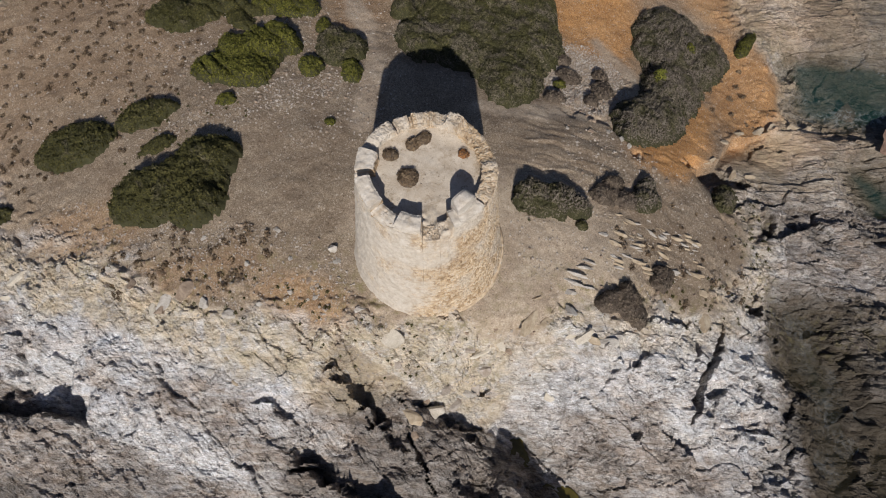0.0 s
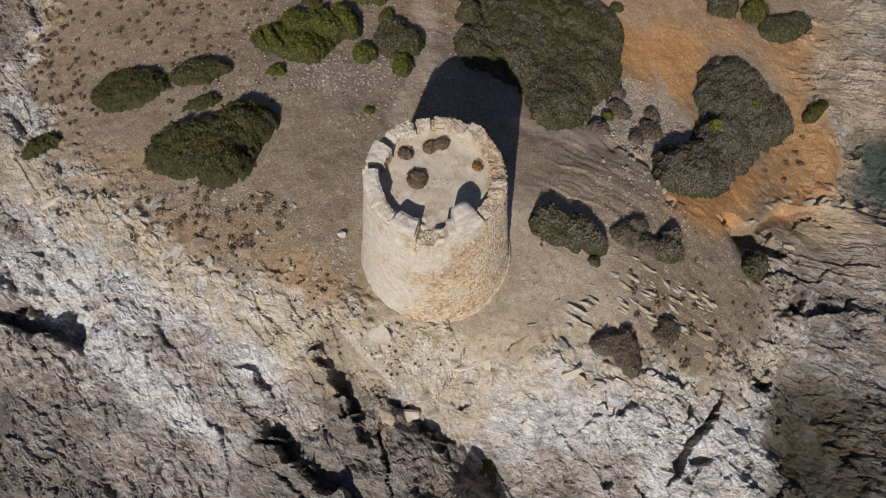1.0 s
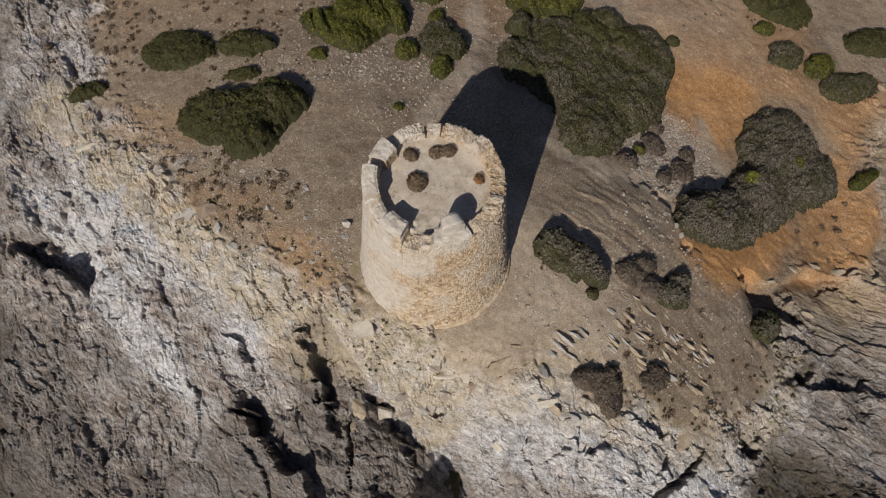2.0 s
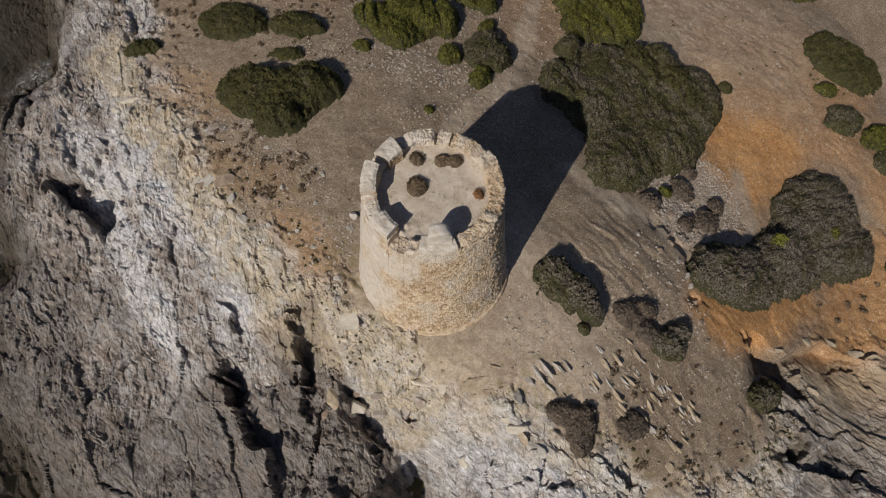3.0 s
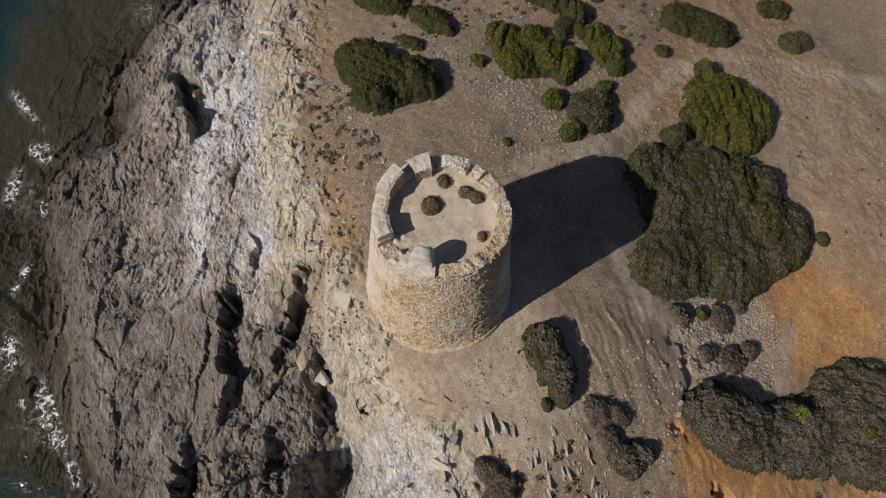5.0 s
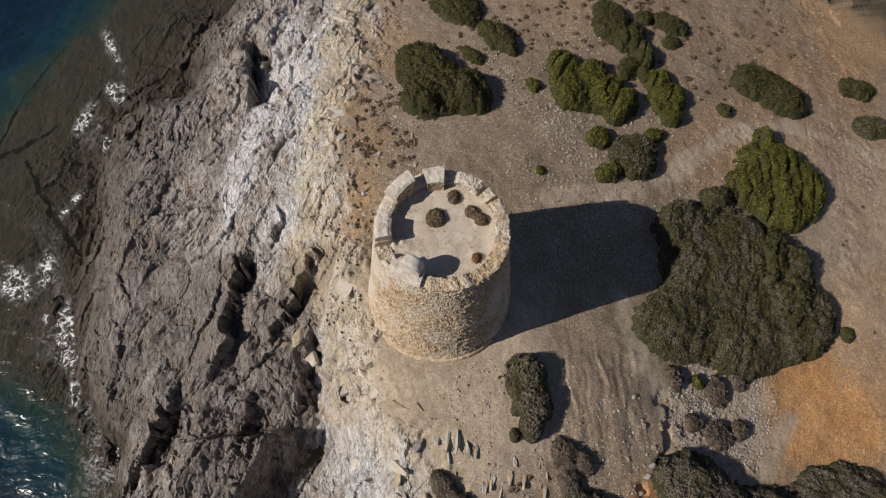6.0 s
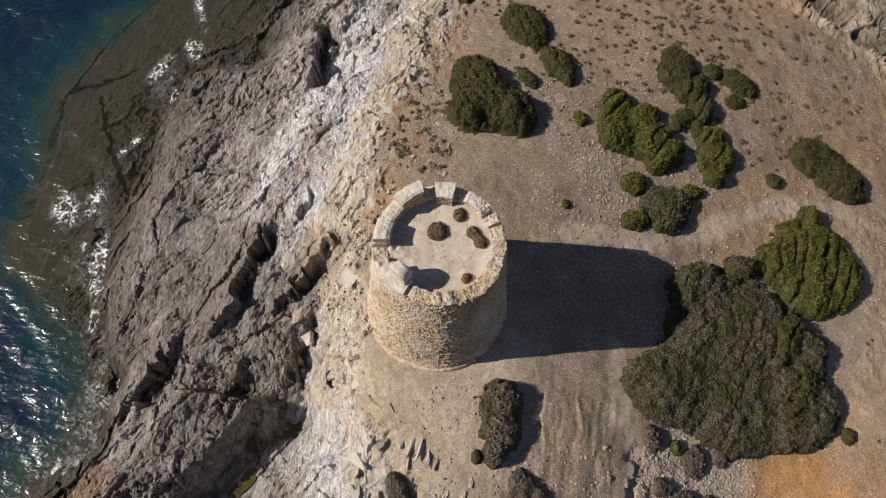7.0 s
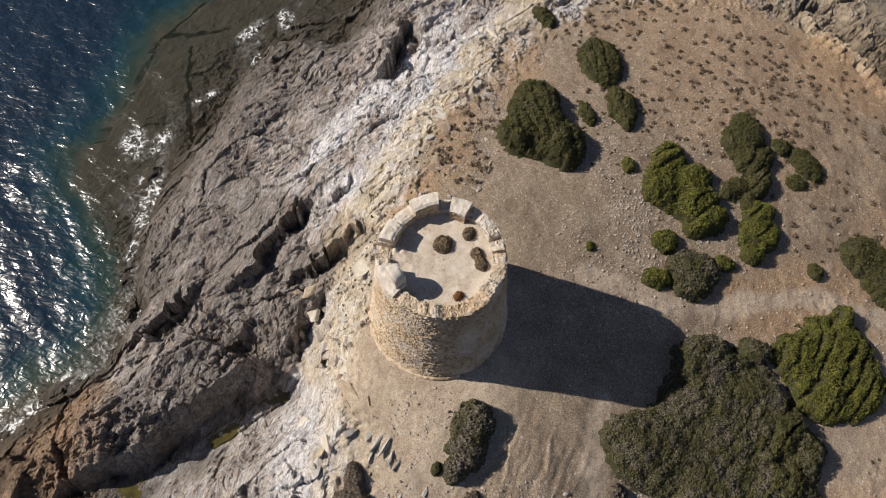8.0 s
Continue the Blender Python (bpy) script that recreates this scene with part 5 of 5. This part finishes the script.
shrub("shrub", [(34.8, 31.5, 1.7, 0.8, 58)], 0.8, GREEN_LEAF, "small long green shrub on ochre earth", seed=47)
shrub("shrub", [(3.0, 31.0, 1.7, 3.2, 50), (7.4, 31.4, 1.6, 3.4, 65)], 2.6, DARK_LEAF, "olive-green shrub growing through the greying thicket", seed=52, furrow=0.4, lean=155)
# growth on the terrace
shrub("terrace_shrub", [(-1.06, 0.06, 0.72, 0.66, 0)], 0.5, CUSHION_LEAF, "dry brown cushion plant on the terrace", "plant", 500, 0.09, seed=48, base=FLOOR_Z)
shrub("terrace_shrub", [(2.44, 1.97, 0.42, 0.38, 0)], 0.4, RUST_LEAF, "rust-brown cushion plant on the terrace", "plant", 500, 0.08, seed=49, base=FLOOR_Z)
shrub("terrace_shrub", [(-0.9, 2.58, 0.56, 0.48, 30), (-0.22, 2.98, 0.6, 0.46, 30)], 0.45, CUSHION_LEAF, "two-lobed dry brown plant on the terrace", "plant", 500, 0.09, seed=50, base=FLOOR_Z)
shrub("terrace_shrub", [(-2.29, 1.74, 0.55, 0.45, 0)], 0.35, CUSHION_LEAF, "straw-coloured spiky plant on the terrace", "plant", 300, 0.1, seed=51, base=FLOOR_Z)


# ---- pools in the trench ----
def pool_material():
    m, t, b = material("pool_water", 0.08, 0.4)
    c = ramp(t, grain(t, 1.2, 5, 0.6), (0.35, (0.05, 0.042, 0.012)), (0.65, (0.105, 0.085, 0.022)))
    t.links.new(c, b.inputs["Base Color"])
    return m


POOL = pool_material()
for n, (cx, cy, rx, ry, turn) in enumerate(((8.2, -14.2, 1.5, 0.75, -40), (12.6, -18.4, 2.2, 0.8, -35), (20.0, -25.4, 1.5, 0.8, -45))):
    ang = np.linspace(0, 2 * math.pi, 48, endpoint=False)
    rad = np.linspace(0, 1, 6)[:, None] * (1.15 + 0.6 * fbm(np.cos(ang) * 1.7 + 3 * n, np.sin(ang) * 1.7, 4, 701))
    c, s = math.cos(radians(turn)), math.sin(radians(turn))
    u, v = rad * rx * np.cos(ang), rad * ry * np.sin(ang)
    x, y = cx + u * c - v * s, cy + u * s + v * c
    level = float(np.median(ground_height(x.ravel(), y.ravel()))) + 0.05
    z = np.full(x.shape, level) + 0.01 * fbm(x / 0.3, y / 0.3, 2, 703)
    ring = np.concatenate([np.stack([x, y, z], -1)], 1)
    tagged(sheet("pool", ring.reshape(-1, 3), np.array([[i * 48 + j, (i + 1) * 48 + j, (i + 1) * 48 + (j + 1) % 48, i * 48 + (j + 1) % 48] for i in range(5) for j in range(48)]), POOL),
           "still olive-brown rock pool in the trench", "rock pool", kind="structure")


# ---- loose stones ----
BOULDERS = [stone_mesh(720 + n, 4, 0.55 + 0.1 * (n % 3)) for n in range(7)]


def boulder(n, x, y, size, mat, label, stretch=(1, 1, 1), turn=None, tip=(0, 0), sink=0.2):
    rng = random.Random(900 + n)
    me = BOULDERS[n % 7].copy()
    me.materials.append(mat)
    ob = new("boulder", me)
    z = float(ground_height(x, y)[0]) + size * stretch[2] * (0.3 - sink)
    ob.matrix_world = pose(x, y, z, tip[0], tip[1], rng.uniform(0, 360) if turn is None else turn) @ Matrix.Diagonal((size * stretch[0], size * stretch[1], size * stretch[2], 1))
    return tagged(ob, label, "boulder")


PALE_BOULDER, TAN_BOULDER = "pale angular boulder on the rocky brow", "tan weathered boulder among loose stones"
boulder(0, -2.6, -7.4, 2.5, CREAM_STONE, "large cream-coloured flat boulder below the tower", (1.0, 1.15, 0.38), 20)
boulder(4, 4.7, -7.6, 2.8, CREAM_STONE, "long cream-coloured slab on the rocky brow", (1.2, 0.32, 0.3), 32)
boulder(5, 0.9, -12.0, 2.5, CREAM_STONE, "pale angular block at the head of the trench", (1.0, 0.85, 0.7), 15)
boulder(6, -0.7, -12.6, 2.0, TAN_STONE, "tan angular block at the head of the trench", (1.1, 0.8, 0.7), -30)
boulder(1, -5.0, -5.6, 1.0, STONE, PALE_BOULDER, (1.4, 0.7, 0.6), 10)
boulder(2, -7.6, -0.6, 0.9, STONE, "pale stones lying beside the tower's foot")
boulder(3, -7.1, -1.6, 0.7, STONE, "pale stones lying beside the tower's foot")
for n, (x, y, size) in enumerate(((-19.4, -4.2, 2.0), (-17.6, -4.9, 1.3), (-15.5, -6.0, 1.2), (-21.6, -5.4, 1.1), (-13, -5.2, 0.7), (-10.6, -4.2, 0.8), (-24.5, -3.2, 1.2), (-12.2, 0.9, 0.6),
                                  (-10.9, -1.6, 0.6), (-9.2, -3.3, 0.7), (-8.6, -4.6, 0.6), (-27, -1.8, 0.9), (-15.8, 0.2, 0.5), (-14.4, -1.9, 0.6), (-18.6, 0.4, 0.6), (-21, -0.6, 0.7),
                                  (2.6, -11.4, 1.4), (1.9, -10.4, 1.2), (0.2, -11.2, 1.2), (4.4, -9.8, 1.8), (5.0, -8.6, 1.3), (-0.4, -14.2, 1.0), (-2.0, -9.0, 1.0), (3.6, -7.6, 0.9), (6.9, -7.4, 1.0))):
    boulder(10 + n, x, y, size, (STONE if n < 16 else SCREE) if n % 3 else BROWN_STONE, PALE_BOULDER if n % 3 else TAN_BOULDER)
for n, (x, y, size) in enumerate(((31.8, 18.9, 1.5), (34.4, 19.7, 1.7), (35.8, 20.2, 1.4), (38.6, 20.7, 1.9), (40.6, 21.0, 1.5), (43.2, 21.4, 2.0), (29.8, 17.0, 1.2), (27.6, 14.2, 1.1), (30.6, 13.8, 1.3), (32.6, 14.0, 1.2))):
    boulder(40 + n, x, y, size, TAN_STONE, "tan ledge block above the cove", (1.35, 0.8, 0.6), 8 + 25 * (n % 3), (6 * (n % 2), 4), 0.3)
boulder(60, 47.0, 25.0, 3.6, RED_STONE, "big reddish-brown rock standing in the cove", (1, 1, 0.8))
boulder(61, 49.4, 19.2, 5.0, RED_STONE, "big reddish-brown rock standing by the cove", (1.2, 1, 0.6))
for n, (x, y, size) in enumerate(((18, 12.5, 0.8), (19, 11.6, 0.9), (17.3, 13.1, 0.7), (20.2, 10.3, 0.8), (16, 13.6, 0.7), (14.2, 13.3, 0.6), (12, 13.2, 0.5), (21.5, 9.4, 0.8))):
    boulder(70 + n, x, y, size, BROWN_STONE if n % 2 else STONE, "weathered stone along the low earth bank")
rng = random.Random(77)
BROW = [(-37, -2.2), (-31, -1), (-25, -3.6), (-19, -6.4), (-13, -8), (-7, -8), (-2, -8.4), (4, -8.6), (9, -7), (15, -5.6), (22, -4.4), (27, -1.4)]
for n in range(66):
    k = rng.randrange(len(BROW) - 1)
    f = rng.random()
    x, y = (BROW[k][i] * (1 - f) + BROW[k + 1][i] * f for i in (0, 1))
    boulder(120 + n, x + rng.gauss(0, 0.8), y + rng.gauss(0.4, 1.5), 0.4 + 1.6 * rng.random() ** 2.3, (CREAM_STONE, TAN_STONE, STONE)[n % 3], ("cream broken block on the rocky brow", "tan broken block on the rocky brow", "grey broken block on the rocky brow")[n % 3],
            (rng.uniform(1, 1.5), rng.uniform(0.7, 1), rng.uniform(0.45, 0.75)), None, (rng.uniform(-14, 14), rng.uniform(-14, 14)), 0.28)
# tilted slabs that stand out of the slope
for n, (x, y, size) in enumerate(((11.7, -2.3, 1.9), (11.9, -1.6, 2.2), (12.6, -1.0, 1.9), (13.0, -0.4, 1.3), (12.9, -2.6, 1.2), (15.6, -0.6, 1.5), (16.4, 0.6, 1.3), (17.2, 1.6, 1.2))):
    boulder(90 + n, x, y, size, STONE, "thin grey slab standing tilted out of the slope", (1.1, 0.28, 0.5), -22 + 7 * (n % 3), (30, 0), 0.16)


rng = random.Random(91)
for n in range(70):
    x = rng.uniform(14.4, 24)
    y = rng.uniform(-0.6, 4.6)
    boulder(200 + n, x, y, 0.45 + 1.0 * rng.random() ** 2, (STONE, TAN_STONE, TAN_STONE)[n % 3], "small grey slab leaning out of the slope" if n % 3 == 0 else "small tan slab leaning out of the slope",
            (1.4, 0.4, 0.5), rng.uniform(-38, -8), (rng.uniform(10, 35), 0), 0.2)


def scatter(name, places, sizes, mat, label, seed):
    """Many small angular stones in one mesh."""
    rng = np.random.default_rng(seed)
    shapes = []
    for n in range(6):
        me = stone_mesh(760 + n, 1, 0.6)
        pts = np.array([v.co[:] for v in me.vertices])
        shapes.append((pts, np.array([p.vertices[:] for p in me.polygons])))
        bpy.data.meshes.remove(me)
    x, y = places
    z = ground_height(x, y)
    points, faces, count = [], [], 0
    kind = rng.integers(0, 6, len(x))
    spin = rng.uniform(0, 2 * math.pi, len(x))
    for k, (pts, tri) in enumerate(shapes):
        own = np.flatnonzero(kind == k)
        c, s = np.cos(spin[own])[:, None], np.sin(spin[own])[:, None]
        p = np.stack([pts[:, 0] * c - pts[:, 1] * s, pts[:, 0] * s + pts[:, 1] * c, pts[:, 2] + 0 * c], -1) * sizes[own][:, None, None]
        p = p + np.stack([x[own], y[own], z[own] + 0.12 * sizes[own]], -1)[:, None]
        points.append(p.reshape(-1, 3))
        faces.append((tri[None] + (np.arange(len(own)) * len(pts))[:, None, None]).reshape(-1, 3) + count)
        count += len(own) * len(pts)
    return tagged(sheet(name, np.concatenate(points), np.concatenate(faces), mat, False), label, "stones", kind="stuff")


def strewn(seed, spots, each):
    """Places drawn from round patches: x, y, rx, ry, turn, share."""
    rng = np.random.default_rng(seed)
    xs, ys = [], []
    for cx, cy, rx, ry, turn, share in spots:
        n = int(each * share)
        r, a = np.sqrt(rng.uniform(0, 1, n)), rng.uniform(0, 2 * math.pi, n)
        u, v, c, s = r * rx * np.cos(a), r * ry * np.sin(a), math.cos(radians(turn)), math.sin(radians(turn))
        xs.append(cx + u * c - v * s)
        ys.append(cy + u * s + v * c)
    x, y = np.concatenate(xs), np.concatenate(ys)
    keep = np.hypot(x, y) > 6.4
    return x[keep], y[keep]


SPREAD = [(14.5, 21.5, 4.8, 5.6, 0, 5.5), (-17, 14, 9, 2.6, 25, 1.3), (-20, 23, 10, 8, 0, 1.2), (-13, -2.5, 8, 3.6, -15, 1.5), (-24, 0, 8, 3, 10, 1.0), (-10, 27, 7, 12, 0, 1.3), (-9, 14, 6, 6, 0, 0.9),
          (-34, 22, 14, 14, 0, 1.9), (-28, 2, 9, 3, 0, 1.0), (14, 0, 8, 4.5, -15, 0.6), (24, 5, 6, 6, 0, 0.4), (0, -8, 9, 2.5, 0, 1.0), (8, 43, 18, 10, 0, 1.0), (-14, 45, 16, 12, 0, 1.2), (16, 10, 5, 4, 0, 0.6)]
x, y = strewn(801, SPREAD, 900)
rng = np.random.default_rng(803)
scatter("scree", (x, y), 0.07 + 0.30 * rng.uniform(0, 1, len(x)) ** 3.2, SCREE, "scattered pale broken stones on the soil", 805)
x, y = strewn(811, [(c[0], c[1], c[2] * 1.2, c[3] * 1.2, c[4], c[5]) for c in SPREAD], 130)
rng = np.random.default_rng(813)
scatter("rubble", (x, y), 0.10 + 0.42 * rng.uniform(0, 1, len(x)) ** 3, BROWN_STONE, "scattered brown broken stones on the soil", 815)


# ---- small dry tufts on the western slope ----
def tufts(name, places, mat, label, seed, size=0.29, blades=34, base=None):
    rng = np.random.default_rng(seed)
    x, y = places
    r = size * rng.uniform(0.6, 1.7, len(x))
    z = ground_height(x, y) if base is None else np.full(len(x), base)
    n = len(x) * blades
    d = rng.normal(size=(n, 3))
    d[:, 2] = np.abs(d[:, 2])
    d /= np.linalg.norm(d, axis=1, keepdims=True)
    big = np.repeat(r, blades)
    pos = np.repeat(np.stack([x, y, z], -1), blades, 0) + d * (big * rng.uniform(0.35, 0.95, n))[:, None] * (1.1, 1.1, 0.7)
    nrm = d + rng.normal(scale=0.4, size=(n, 3))
    nrm /= np.linalg.norm(nrm, axis=1, keepdims=True)
    pts, faces = quad_leaves(pos, nrm, 0.5 * size, rng, 1.4)
    return tagged(sheet(name, pts, faces, mat, False), label, "plants", kind="stuff")


x, y = strewn(821, [(-36, 20, 14, 13, 20, 5), (-28, 38, 14, 12, 0, 2.2), (-20, -1.5, 8, 3.2, 5, 1.3), (-38, 33, 9, 9, 0, 1.6), (-45, 10, 8, 8, 0, 1.0), (22, 2, 8, 5, 0, 0.7), (30, 26, 6, 8, 0, 0.5)], 44)
tufts("dry_tufts", (x, y), CUSHION_LEAF, "many small dry brown tufts on the stony slope", 823)
x, y = strewn(831, [(-14, -4.5, 7, 2.2, -5, 1), (-2, -8, 7, 2, 0, 0.7), (24, -2, 6, 3, 20, 1.0), (31, 5, 2.2, 6, 0, 1.2), (-24, 12, 8, 5, 0, 0.8), (8, 47, 14, 8, 0, 0.6)], 45)
tufts("green_tufts", (x, y), DARK_LEAF, "small dark green tufts at the rocks' edge", 833, 0.15)
rng = np.random.default_rng(841)
x, y = rng.normal(0.9, 1.0, 16), rng.normal(-0.2, 1.1, 16)
tufts("terrace_weeds", (np.r_[x, rng.uniform(0.0, 1.0, 8)], np.r_[y, rng.uniform(-3.6, -2.6, 8)]), CUSHION_LEAF, "tiny dry weeds in cracks of the terrace", 843, 0.055, 12, FLOOR_Z + 0.02)
